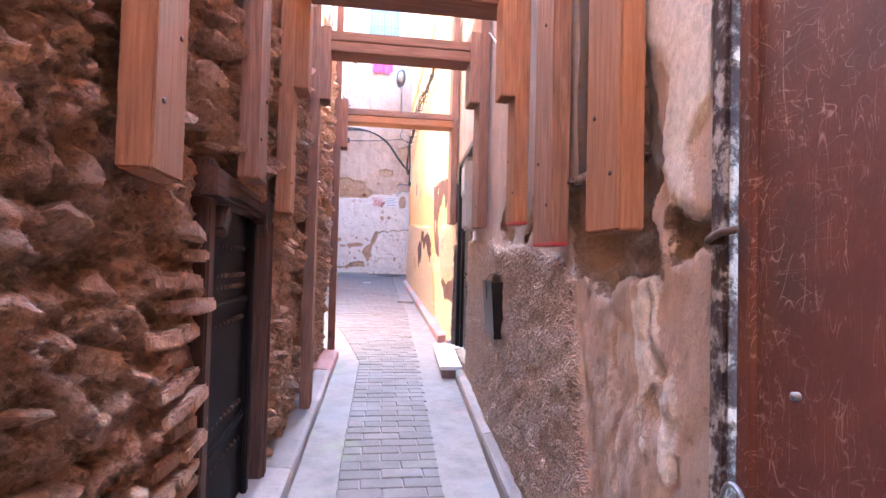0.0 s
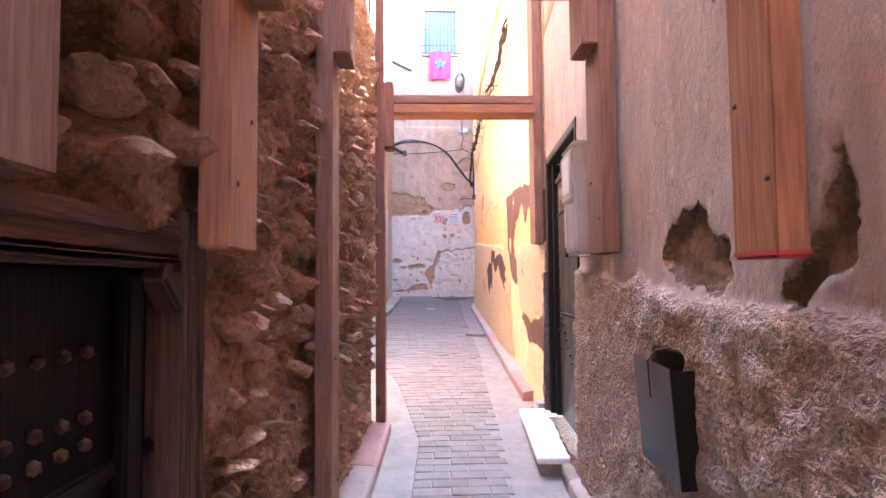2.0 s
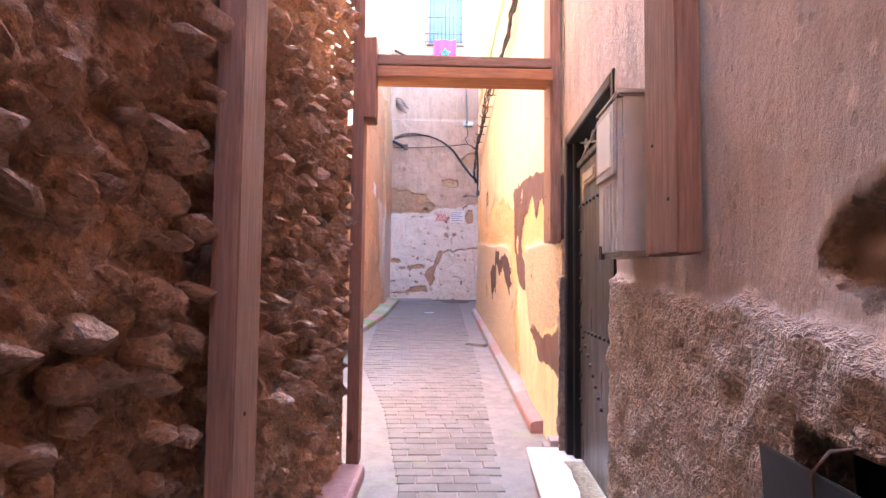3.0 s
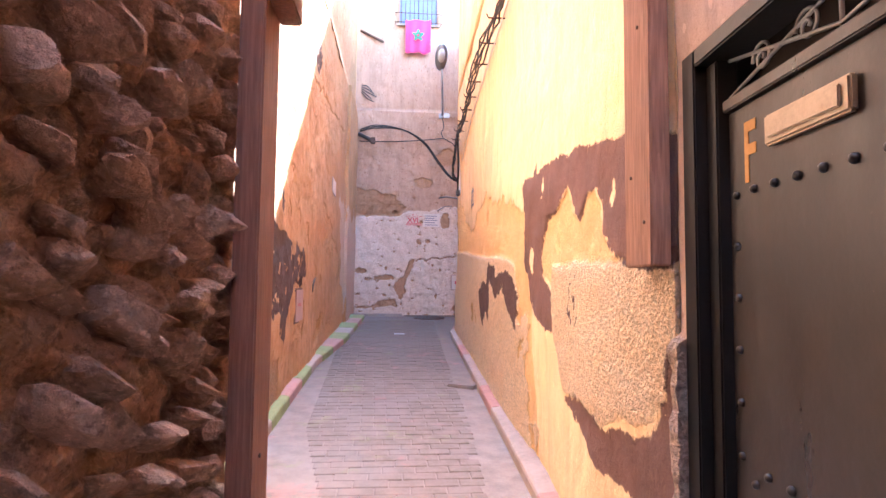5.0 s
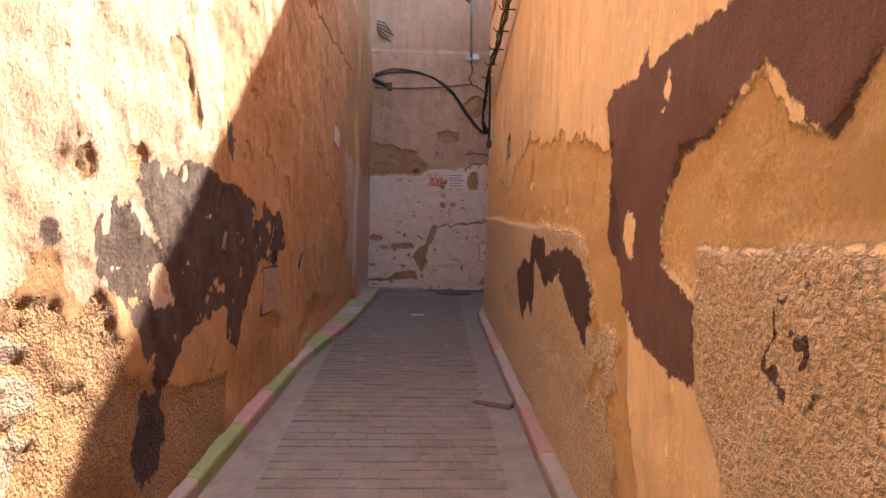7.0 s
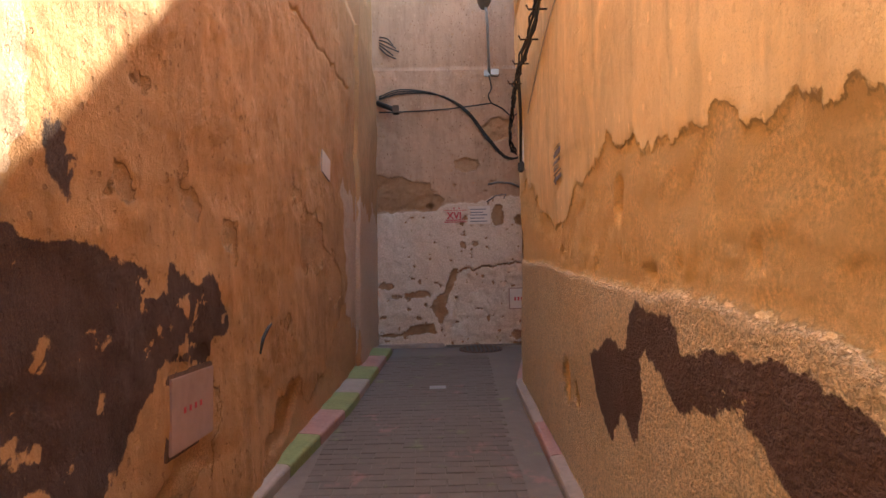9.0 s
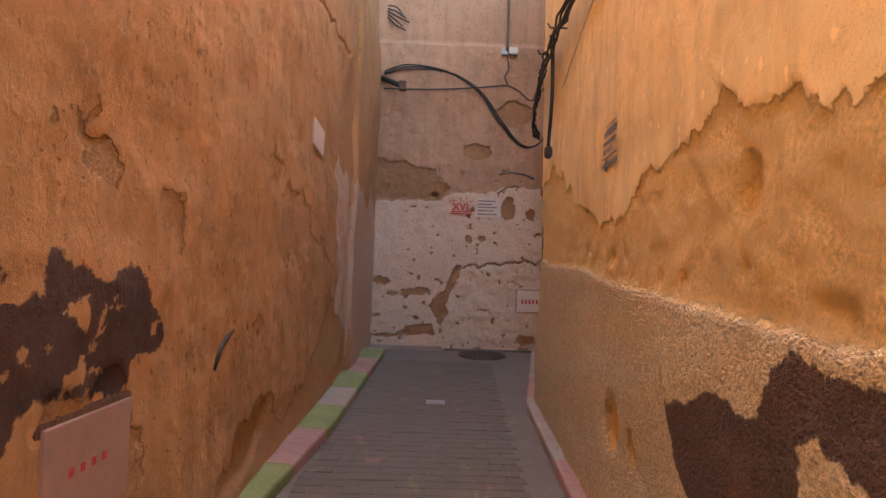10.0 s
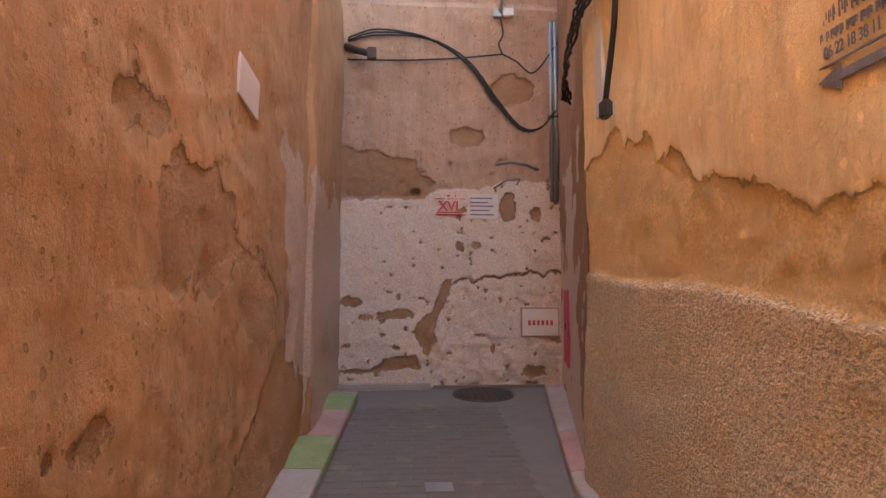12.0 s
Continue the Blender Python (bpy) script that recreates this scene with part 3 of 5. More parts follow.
def left2_face(u, v):
    w = 0.04 * fbm(u * 4, v * 4, 61, 5)
    brown = np.maximum(patch(u, v, (9.44, 2.27), (9.52, 2.33), (9.92, 2.41), (10.25, 2.43), (10.6, 2.36), (10.97, 2.35), (11.15, 2.35), (11.3, 2.2), (11.42, 2.12), (11.44, 2.31), (11.55, 2.24),
                             (11.95, 2.25), (12.13, 2.1), (12.26, 1.99), (12.2, 1.89), (12.02, 1.88), (11.9, 1.78), (11.4, 1.87), (11.16, 1.66), (10.97, 1.42), (10.80, 1.20),
                             (10.62, 1.31), (10.55, 1.50), (10.21, 1.50), (9.97, 1.41), (9.75, 1.28), (9.63, 1.16), (9.45, 1.4), (9.26, 1.67), (9.02, 1.80), (9.02, 2.02), (9.14, 2.12), (9.32, 2.07)),
                       np.maximum.reduce([blob(u, v, 10.62, 2.66, 0.08, 0.13, 10), blob(u, v, 8.78, 1.98, 0.06, 0.05), blob(u, v, 9.5, 1.0, 0.14, 0.22), blob(u, v, 12.9, 5.35, 0.3, 0.5, 20)])) + w
    brown = np.minimum(brown, -blob(u, v, 9.62, 1.72, 0.13, 0.13) + w)
    brown = np.minimum(brown, -patch(u, v, (9.30, 2.42), (9.42, 2.12), (9.66, 1.90), (9.50, 1.98), (9.30, 2.08)) + 0.3 * w)
    fleck = fbm(u * 9, v * 9, 65, 4)
    brown = np.minimum(brown, 0.085 * (0.74 - fleck))
    bare = np.maximum.reduce([patch(u, v, (11.30, 1.92), (11.44, 1.80), (11.40, 1.30), (11.2, 1.10), (11.9, 1.10), (12.10, 1.35), (12.06, 1.80), (11.96, 1.84)),
                              blob(u, v, 11.2, 3.12, 0.07, 0.06), blob(u, v, 11.54, 2.80, 0.07, 0.07), blob(u, v, 11.02, 2.58, 0.07, 0.10), blob(u, v, 11.72, 2.65, 0.10, 0.06), blob(u, v, 12.2, 2.5, 0.10, 0.09),
                              blob(u, v, 13.86, 3.05, 0.24, 0.14, 15), blob(u, v, 14.25, 2.65, 0.34, 0.32, -25), blob(u, v, 14.6, 2.68, 0.5, 0.3, -10), blob(u, v, 15.5, 2.3, 0.5, 0.30, -20),
                              patch(u, v, (12.9, 0.95), (13.2, 1.22), (13.6, 1.34), (13.9, 1.36), (14.3, 1.15), (14.9, 1.28), (15.6, 1.75), (16.2, 2.1), (16.5, 1.7), (17.3, 1.6), (17.3, 0.5), (13, 0.5)),
                              blob(u, v, 13.5, 1.91, 0.12, 0.07), blob(u, v, 9.4, 2.38, 0.10, 0.14), blob(u, v, 8.9, 2.35, 0.06, 0.16, 10), blob(u, v, 8.15, 2.05, 0.11, 0.06), blob(u, v, 8.0, 1.93, 0.08, 0.05), blob(u, v, 9.9, 2.8, 0.22, 0.12, -50)])
    bare = bare - 0.02 + 0.09 * fbm(u * 6, v * 6, 67, 5)
    low = patch(u, v, (5.0, 0.0), (5.0, 1.84), (8.2, 1.80), (8.53, 1.77), (8.75, 1.66), (8.88, 1.55), (9.08, 1.70), (9.2, 1.5), (9.6, 1.2), (10.6, 1.05), (10.8, 0.0)) + 0.10 * fbm(u * 3, v * 3, 71, 5)
    pale = np.minimum(10.3 - u, v - 1.72 - 0.05 * (u - 8.5)) + 0.20 * fbm(u * 3.2, v * 3.2, 78, 5)
    # sunlit roughcast crests painted as pale flecks, and raised a little
    lit_crests = np.minimum(patch(u, v, (5.0, 0.9), (5.0, 1.6), (8.3, 1.58), (8.72, 1.45), (8.75, 1.2), (8.2, 0.9)), 0.3 * fbm(u * 13, v * 13, 79, 4) + 0.01)
    third = np.minimum(u - 16.4 - 0.3 * fbm(u * 0 + 3, v * 1.3, 74, 4), 3.55 - v + 0.35 * fbm(u * 2, v, 75, 4)) + 0.12 * fbm(u * 3, v * 4, 76, 5)
    d = 0.035 * fbm(u * 0.7, v * 0.7, 62, 3) + 0.009 * fbm(u * 5, v * 5, 63) - 0.009 * smooth(bare, -0.006, 0.012)
    d = d + 0.004 * fbm(u * 13, v * 13, 68, 3) * smooth(bare, 0, 0.03)
    d = d + 0.005 * fbm(u * 19, v * 19, 64, 3) * smooth(low, -0.05, 0.1) + 0.005 * smooth(lit_crests, -0.03, 0.03) - 0.010 * smooth(low, -0.02, 0.03)
    d = d - 0.045 * smooth(patch(u, v, (13.0, 0.9), (13.3, 1.22), (13.65, 1.30), (13.95, 1.35), (13.9, 1.1), (13.6, 0.9)) + 0.5 * w, 0, 0.05)
    crack = np.abs(v - (4.75 + 0.082 * (u - 13.3)) - 0.05 * fbm(u * 4, u * 0, 66, 3))
    d = d - 0.025 * smooth(0.03 - crack, 0, 0.03) * (u > 12.6) * (u < 17)
    return d, {"bare": bare, "brown": brown, "low": low, "third": np.maximum.reduce([third, pale, lit_crests])}


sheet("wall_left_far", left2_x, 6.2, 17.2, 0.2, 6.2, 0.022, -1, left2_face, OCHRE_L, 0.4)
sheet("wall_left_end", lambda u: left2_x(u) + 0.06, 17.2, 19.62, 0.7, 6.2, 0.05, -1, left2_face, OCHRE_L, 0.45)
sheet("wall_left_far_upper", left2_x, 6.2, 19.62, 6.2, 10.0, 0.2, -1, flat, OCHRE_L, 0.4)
solid("wall_left_return", (-1.6, 6.0, 0.0), (-0.98, 6.36, 6.4), EARTH)

EDGE_Y = [6, 9.2, 9.7, 10.0, 10.5, 11.0, 11.35, 11.9, 12.5, 13.0, 13.5, 14.15, 15.3, 16.1]
EDGE_Z = [2.3, 2.45, 2.56, 2.62, 2.70, 2.72, 2.90, 2.94, 2.80, 2.66, 2.69, 2.92, 3.38, 3.26]


def right2_face(u, v):
    w = 0.04 * fbm(u * 4, v * 4, 81, 5)
    ledge = np.interp(u, [6.7, 8.3, 9.5, 10.3, 11.5, 13.2, 13.9, 15.4, 16], [1.88, 1.96, 1.98, 2.10, 2.15, 2.29, 2.36, 2.44, 2.5])
    edge = np.interp(u, EDGE_Y, EDGE_Z) + 0.07 * fbm(u * 6, v * 2, 83, 5)
    bare = np.minimum(edge - v, u - 9.2 + 0.2 * (2.3 - v) + w)
    bare = np.maximum(bare, patch(u, v, (6.6, 1.95), (7.05, 1.93), (7.3, 1.97), (7.42, 2.08), (7.46, 2.24), (7.55, 2.32), (7.68, 2.32), (7.79, 2.19), (7.92, 2.25), (8.05, 2.42), (8.2, 2.35), (8.34, 2.29), (8.52, 2.27),
                                   (8.65, 2.1), (8.68, 1.9), (8.40, 1.83), (8.40, 1.6), (6.6, 1.6)) + 0.5 * w)
    rough1 = patch(u, v, (6.5, 1.90), (6.5, 1.62), (6.69, 1.6), (6.73, 1.42), (6.83, 1.3), (6.98, 1.23), (7.16, 1.24), (7.38, 1.15), (7.75, 1.20), (8.1, 1.20), (8.38, 1.5), (8.42, 1.7), (8.38, 1.96))
    rough2 = np.minimum(ledge - v, u - 9.7 + 0.55 * (1.9 - v) + 0.22 * fbm(u * 2.6, v * 2.6, 89, 5))
    rough = np.maximum(rough1, rough2) + 0.4 * w
    hole = np.maximum(blob(u, v, 13.05, 1.45, 0.13, 0.16), blob(u, v, 12.7, 1.38, 0.07, 0.1)) + 0.6 * w
    rough = np.minimum(rough, -hole)
    bare = np.maximum(np.minimum(bare, -rough - 0.01), hole)
    brown = np.maximum.reduce([
        patch(u, v, (6.4, 2.30), (6.75, 2.40), (7.03, 2.48), (7.56, 2.54), (7.9, 2.62), (8.3, 2.64), (8.6, 2.67), (8.78, 2.63), (8.82, 2.75), (8.9, 2.64), (9.23, 2.68), (9.34, 2.62), (9.29, 2.4), (9.32, 2.1),
              (9.37, 2.01), (9.18, 1.88), (9.13, 1.71), (8.97, 1.61), (8.72, 1.54), (8.41, 1.53), (8.39, 1.78), (8.53, 1.84), (8.68, 1.90), (8.66, 2.1), (8.52, 2.29), (8.34, 2.29), (8.2, 2.35), (8.05, 2.42),
              (7.92, 2.26), (7.79, 2.18), (7.68, 2.31), (7.53, 2.31), (7.45, 2.22), (7.42, 2.07), (7.28, 1.97), (7.05, 1.91), (6.4, 1.88)),
        patch(u, v, (12.22, 1.76), (11.95, 1.79), (11.7, 1.88), (11.43, 1.86), (11.34, 2.03), (11.21, 2.09), (10.99, 2.06), (10.81, 2.03), (10.72, 1.90), (10.5, 1.95), (10.1, 1.97), (9.75, 1.90), (9.6, 1.73),
              (9.68, 1.42), (9.85, 1.52), (10.12, 1.65), (10.35, 1.79), (10.56, 1.75), (10.77, 1.71), (10.96, 1.80), (11.12, 1.87), (11.2, 1.83), (11.2, 1.65), (11.36, 1.42), (11.55, 1.53), (11.72, 1.30), (12.05, 1.54)),
        patch(u, v, (8.10, 1.16), (7.75, 1.22), (7.38, 1.14), (7.16, 1.22), (6.98, 1.22), (6.83, 1.29), (6.73, 1.42), (6.69, 1.60), (6.60, 1.64), (6.5, 1.5), (6.5, 0.9), (7.4, 0.95)),
        np.minimum(blob(u, v, 7.90, 1.72, 0.10, 0.15, 20), 0.16 * fbm(u * 24, v * 24, 90, 3) - 0.055)]) + 0.5 * w
    brown = np.minimum(brown, -np.maximum.reduce([blob(u, v, 9.02, 2.02, 0.06, 0.09), blob(u, v, 8.62, 2.52, 0.03, 0.05), blob(u, v, 7.28, 2.25, 0.025, 0.05)]) + 0.2 * w)
    d = 0.02 * fbm(u * 0.8, v * 0.8, 84, 3) + 0.005 * fbm(u * 6, v * 6, 85) - 0.010 * smooth(bare, -0.004, 0.010)
    d = d + (0.006 + 0.012 * smooth(u, 9, 10)) * smooth(rough, -0.008, 0.015) + 0.003 * fbm(u * 17, v * 17, 86, 3) * smooth(rough, 0, 0.04)
    d = d + 0.006 * fbm(u * 12, v * 12, 88, 4) * smooth(bare, 0, 0.05) - 0.03 * smooth(hole, 0, 0.04)
    holes = np.maximum(0.05 - np.hypot(np.mod(u - 0.1 * np.sin(u * 9), 0.42) - 0.21, v - ledge - 0.13 - 0.05 * np.sin(u * 5)), 0) * (u > 10.2) * (u < 13.2)
    d = d - 0.8 * holes - 0.05 * smooth(blob(u, v, 11.55, 2.62, 0.10, 0.13) + w, 0, 0.05)
    crack = np.abs(u - 9.62 - 0.06 * fbm(v * 5, v * 0, 94, 3))
    d = d - 0.02 * smooth(0.02 - crack, 0, 0.02) * (v > 2.15) * (v < 2.6)
    return d, {"bare": bare, "brown": brown, "low": rough}


sheet("wall_right_far", right2_x, 6.62, 16.02, 0.2, 5.6, 0.022, 1, right2_face, OCHRE_R, 0.45)
# height of these unseen tops chosen to shade the rubble and dim the end
sheet("wall_right_far_upper", right2_x, 6.62, 12.0, 5.6, 8.3, 0.2, 1, flat, OCHRE_R, 0.45)
sheet("wall_right_far_parapet", right2_x, 12.0, 16.02, 5.6, 8.3, 0.2, 1, flat, OCHRE_R, 0.45)


def recess_face(u, v):
    return 0.012 * fbm(u * 3, v * 3, 91), {"third": 3.75 - v + 0.1 * fbm(u * 3, v * 3, 92), "bare": fbm(u * 1.4, v * 1.4, 93) - 0.35, "low": np.full_like(u, -1)}


sheet("wall_right_end", lambda u: 1.545 + 0.228 * (u - 16.02), 16.02, 19.62, 0.7, 8.3, 0.05, 1, recess_face, FAR_MAT, 0.4)


def far_face(u, v):
    w = 0.05 * fbm(u * 5, v * 5, 101, 5)
    third = np.interp(u, [-1.4, 0.4, 0.62, 1.4, 1.5, 2.6], [3.60, 3.62, 3.76, 3.78, 3.86, 3.92]) - v + 0.5 * w
    bare = np.maximum.reduce([patch(u, v, (-1.4, 4.34), (-0.7, 4.33), (-0.26, 4.31), (0.09, 4.18), (0.32, 4.16), (0.44, 3.98), (0.62, 3.84), (0.45, 3.62), (0.2, 3.66), (-0.7, 3.62), (-1.4, 3.6)),
                              patch(u, v, (0.84, 2.50), (0.70, 2.46), (0.60, 2.05), (0.42, 2.02), (0.32, 1.75), (0.36, 1.6), (0.50, 1.45), (0.62, 1.66), (0.62, 1.95), (0.78, 2.3)),
                              patch(u, v, (0.36, 1.5), (-0.05, 1.42), (-0.3, 1.28), (-1.0, 1.34), (-1.0, 1.2), (0.4, 1.3)),
                              blob(u, v, -0.1, 2.02, 0.35, 0.07, 5), blob(u, v, 0.28, 2.27, 0.07, 0.05), blob(u, v, 0.1, 2.27, 0.04, 0.05), blob(u, v, -0.55, 2.2, 0.1, 0.05), blob(u, v, -0.6, 1.6, 0.2, 0.05),
                              blob(u, v, 1.05, 4.5, 0.24, 0.13), blob(u, v, 1.62, 3.52, 0.09, 0.17), blob(u, v, 2.02, 3.45, 0.06, 0.13), blob(u, v, 1.16, 2.97, 0.06, 0.04), blob(u, v, 0.92, 2.95, 0.04, 0.05),
                              blob(u, v, 2.0, 1.25, 0.12, 0.1), blob(u, v, 1.7, 5.2, 0.4, 0.25) - 0.03]) + 0.8 * w - 0.005
    crack = np.abs(v - np.interp(u, [0.5, 0.66, 0.75, 0.92, 1.2, 2.4], [1.7, 2.2, 2.40, 2.50, 2.50, 2.62]) - 0.03 * fbm(u * 8, u * 0, 103, 4))
    bare = np.maximum(bare, np.where((u > 0.5) & (u < 2.4), 0.014 - crack, -1))
    low = np.minimum(np.interp(u, [0.5, 0.66, 0.75, 0.92, 2.6], [1.3, 2.1, 2.36, 2.46, 2.58]) - v, u - 0.55) + w
    chips = fbm(u * 10, v * 12, 107, 3) - 1.0 + 0.16 * smooth(2.4 - v, 0, 0.6)
    bare = np.maximum(bare, np.where(v < 4.2, 0.12 * chips, -1))
    d = 0.02 * fbm(u * 1.2, v * 1.2, 104, 3) + 0.009 * fbm(u * 7, v * 7, 105) - 0.022 * smooth(bare, -0.01, 0.015) + 0.012 * smooth(third, -0.01, 0.02)
    d = d + 0.012 * fbm(u * 11, v * 11, 108, 3) * smooth(np.maximum(bare, low), 0, 0.03)
    d = d - 0.02 * smooth(0.025 - crack, 0, 0.02) * (u > 0.5) * (u < 2.4)
    d = d - 0.15 * smooth(blob(u, v, 0.33, 3.72, 0.07, 0.06), 0, 0.02)
    return d, {"bare": bare, "third": third, "low": np.full_like(u, -1.0)}


FAR_Y = 19.62
WIN = (0.36, 1.36, 8.75, 10.2)
sheet("wall_far_end", lambda u: u * 0 + FAR_Y, -1.4, 3.0, 0.7, 6.4, 0.022, 1, far_face, FAR_MAT, 0.4, axis="x")
sheet("wall_far_end_upper", lambda u: u * 0 + FAR_Y, -6.0, 9.0, 6.4, 12.0, 0.08, 1, far_face, FAR_MAT, 0.4, axis="x", holes=(WIN,))
solid("wall_far_side", (-6.0, 19.7, 0.7), (-1.4, 20.0, 6.4), FAR_MAT)


# ---- timber shoring: planks against both walls, cleats and stacked cross beams ----
def brace(name, side, y, bottom, top, material, thick=0.075, wide=0.225, cleat=None, cleat_mat=None, label="", red=False, stand=0.0):
    """An upright plank fixed flat to a wall, with a shorter cleat on its face that carries the beam."""
    x = (left_x(y) + 0.055 + stand) if side < 0 else (right_x(y) - 0.03 - stand)
    g = thing(name, (x, y, bottom), label, "timber brace", "timber shoring")
    a, b = (x, x + thick) if side < 0 else (x - thick, x)
    plank("post", (a, y - wide / 2, bottom), (b, y + wide / 2, top), material, g)
    if red:
        plank("painted_end", (a - 0.002, y - wide / 2 - 0.002, bottom - 0.003), (b + 0.002, y + wide / 2 + 0.002, bottom + 0.018), CUT_RED, g, label="red painted cut end")
    for k, (dy, dz) in enumerate(((-0.06, 0.16), (0.05, 0.34), (-0.02, 0.9))):
        nx = b + 0.001 if side < 0 else a - 0.001
        ob = part("nail", rod([(-0.004, 0, 0), (0.004, 0, 0)], 0.007, 6), IRON, g)
        ob.matrix_local = g.matrix_world.inverted() @ Matrix.Translation((nx, y + dy, bottom + dz))
    if cleat:
        c, d = (b, b + thick) if side < 0 else (a - thick, a)
        plank("cleat", (c, y - wide * 0.48, cleat), (d, y + wide * 0.48, top if top < cleat + 0.9 else cleat + 0.55), cleat_mat or material, g)
    return g


def beam(y, z, x0, x1, material, second, label):
    g = thing("cross_beam", ((x0 + x1) / 2, y, z), label, "beam", "timber shoring")
    plank("plank", (x0, y - 0.11, z), (x1, y + 0.115, z + 0.078), material, g, "x")
    plank("plank", (x0 + 0.01, y - 0.115, z + 0.082), (x1 - 0.012, y + 0.11, z + 0.152), second, g, "x")
    return g


HANG = "sawn timber plank braced upright against the rubble wall"
HANG_R = "sawn timber plank braced upright against the plaster wall"
brace("timber_brace", -1, 1.31, 1.57, 3.6, WOOD_NEW, label="fresh orange " + HANG)
brace("timber_brace", 1, 1.475, 1.49, 3.6, WOOD_NEW, label="fresh orange " + HANG_R)
brace("timber_brace", -1, 2.33, 1.705, 3.6, WOOD_GREY, label="grey weathered timber plank standing on the old door frame")
brace("timber_brace", 1, 2.17, 1.475, 3.6, WOOD_GREY, label="dark weathered timber plank with a red cut end", red=True)
brace("timber_brace", -1, 3.13, 1.645, 3.6, WOOD_NEW, cleat=2.31, label="fresh timber plank with cleat braced on the rubble wall")
brace("timber_brace", 1, 2.86, 1.61, 3.6, WOOD_NEW, wide=0.155, cleat=2.27, label="fresh timber plank with cleat and red cut end", red=True)
brace("timber_brace", -1, 4.34, ground(4.5) + 0.08, 3.6, WOOD_GREY, cleat=2.60, label="full height weathered timber post against the rubble wall")
brace("timber_brace", 1, 4.31, 1.685, 3.6, WOOD_GREY, cleat=2.64, label="weathered timber plank with cleat beside the meter box")
brace("timber_brace", -1, 6.54, ground(6.5) + 0.05, 4.4, WOOD_RED, cleat=2.69, label="full height reddish timber post at the end of the rubble wall")
brace("timber_brace", 1, 6.75, 1.89, 4.4, WOOD_GREY, label="weathered timber plank beside the black metal door")
beam(3.0, 2.80, left_x(3.1) + 0.13, right_x(3.1) - 0.10, WOOD_GREY, WOOD_GREY, "pair of stacked weathered timber beams across the alley")
beam(4.36, 2.97, left_x(4.5) + 0.13, right_x(4.5) - 0.10, WOOD_GREY, WOOD_GREY, "pair of stacked grey timber beams spanning the alley")
beam(6.65, 3.01, left_x(6.6) + 0.13, right_x(6.7) - 0.105, WOOD_NEW, WOOD_GREY, "orange and grey stacked timber beams spanning the alley")

# ---- doors ----
def left_door():
    g = thing("wooden_door", (left_x(2.57) - 0.1, 2.57, 0.14), "dark old carved wooden door set in the rubble wall", "door")
    def piece(name, y0, y1, z0, z1, x0, x1, mat, lean=0.0, parent=None, label=""):
        """x0, x1: depth in front of the wall face, so that the door follows the wall's line."""
        bm, m = timber_piece((x0, y0, z0), (x1, y1, z1), 0.008, "z" if z1 - z0 > y1 - y0 else "y")
        ob = part(name, bm, mat, g, label)
        sk = Matrix.Translation((left_x((y0 + y1) / 2), 0, 0)) @ m @ pose(0, 0, 0, lean, 0, 0)
        ob.matrix_parent_inverse = g.matrix_world.inverted()
        ob.matrix_basis = sk
        return ob
    piece("jamb", 1.99, 2.075, 0.08, 1.74, -0.10, 0.03, WOOD_OLD, 0, None, "weathered grey wooden jamb")
    piece("jamb", 3.03, 3.16, 0.12, 1.74, -0.10, 0.03, WOOD_OLD, 0, None, "weathered grey wooden jamb")
    piece("lintel", 1.94, 3.20, 1.60, 1.705, -0.10, 0.035, WOOD_OLD, 0, None, "carved and split wooden lintel")
    piece("moulding", 2.10, 3.06, 1.612, 1.63, 0.03, 0.046, WOOD_OLD)
    piece("moulding", 2.10, 3.06, 1.66, 1.675, 0.03, 0.044, WOOD_OLD)
    piece("moulding", 3.05, 3.075, 0.14, 1.58, 0.025, 0.045, WOOD_OLD)
    piece("moulding", 3.10, 3.12, 0.14, 1.60, 0.025, 0.042, WOOD_OLD)
    piece("corner_block", 2.08, 2.21, 1.50, 1.555, -0.02, 0.055, WOOD_OLD, 48)
    piece("corner_block", 2.93, 3.05, 1.53, 1.585, -0.03, 0.03, WOOD_OLD, -40)
    leaf = piece("leaf", 2.08, 3.06, 0.13, 1.60, -0.085, -0.035, WOOD_DOOR, 0, None, "almost black plank leaf")
    for z in (1.18, 0.62):
        piece("rail", 2.10, 3.04, z, z + 0.035, -0.036, -0.012, WOOD_DOOR)
    piece("stile", 2.86, 2.93, 0.13, 1.58, -0.036, -0.006, WOOD_DOOR)
    nail = bmesh.new()
    bmesh.ops.create_icosphere(nail, subdivisions=1, radius=0.014)
    nail_mesh = None
    for z in (1.44, 1.32, 1.27, 1.12, 0.72, 0.55):
        for k in range(10):
            y = 2.18 + 0.066 * k
            if nail_mesh is None:
                ob = part("stud", nail, IRON, g)
                nail_mesh = ob.data
            else:
                ob = new("stud", nail_mesh)
                ob.parent = g
            ob.matrix_parent_inverse = g.matrix_world.inverted()
            ob.matrix_basis = Matrix.Translation((left_x(y) - 0.033, y, z))
    return g


left_door()


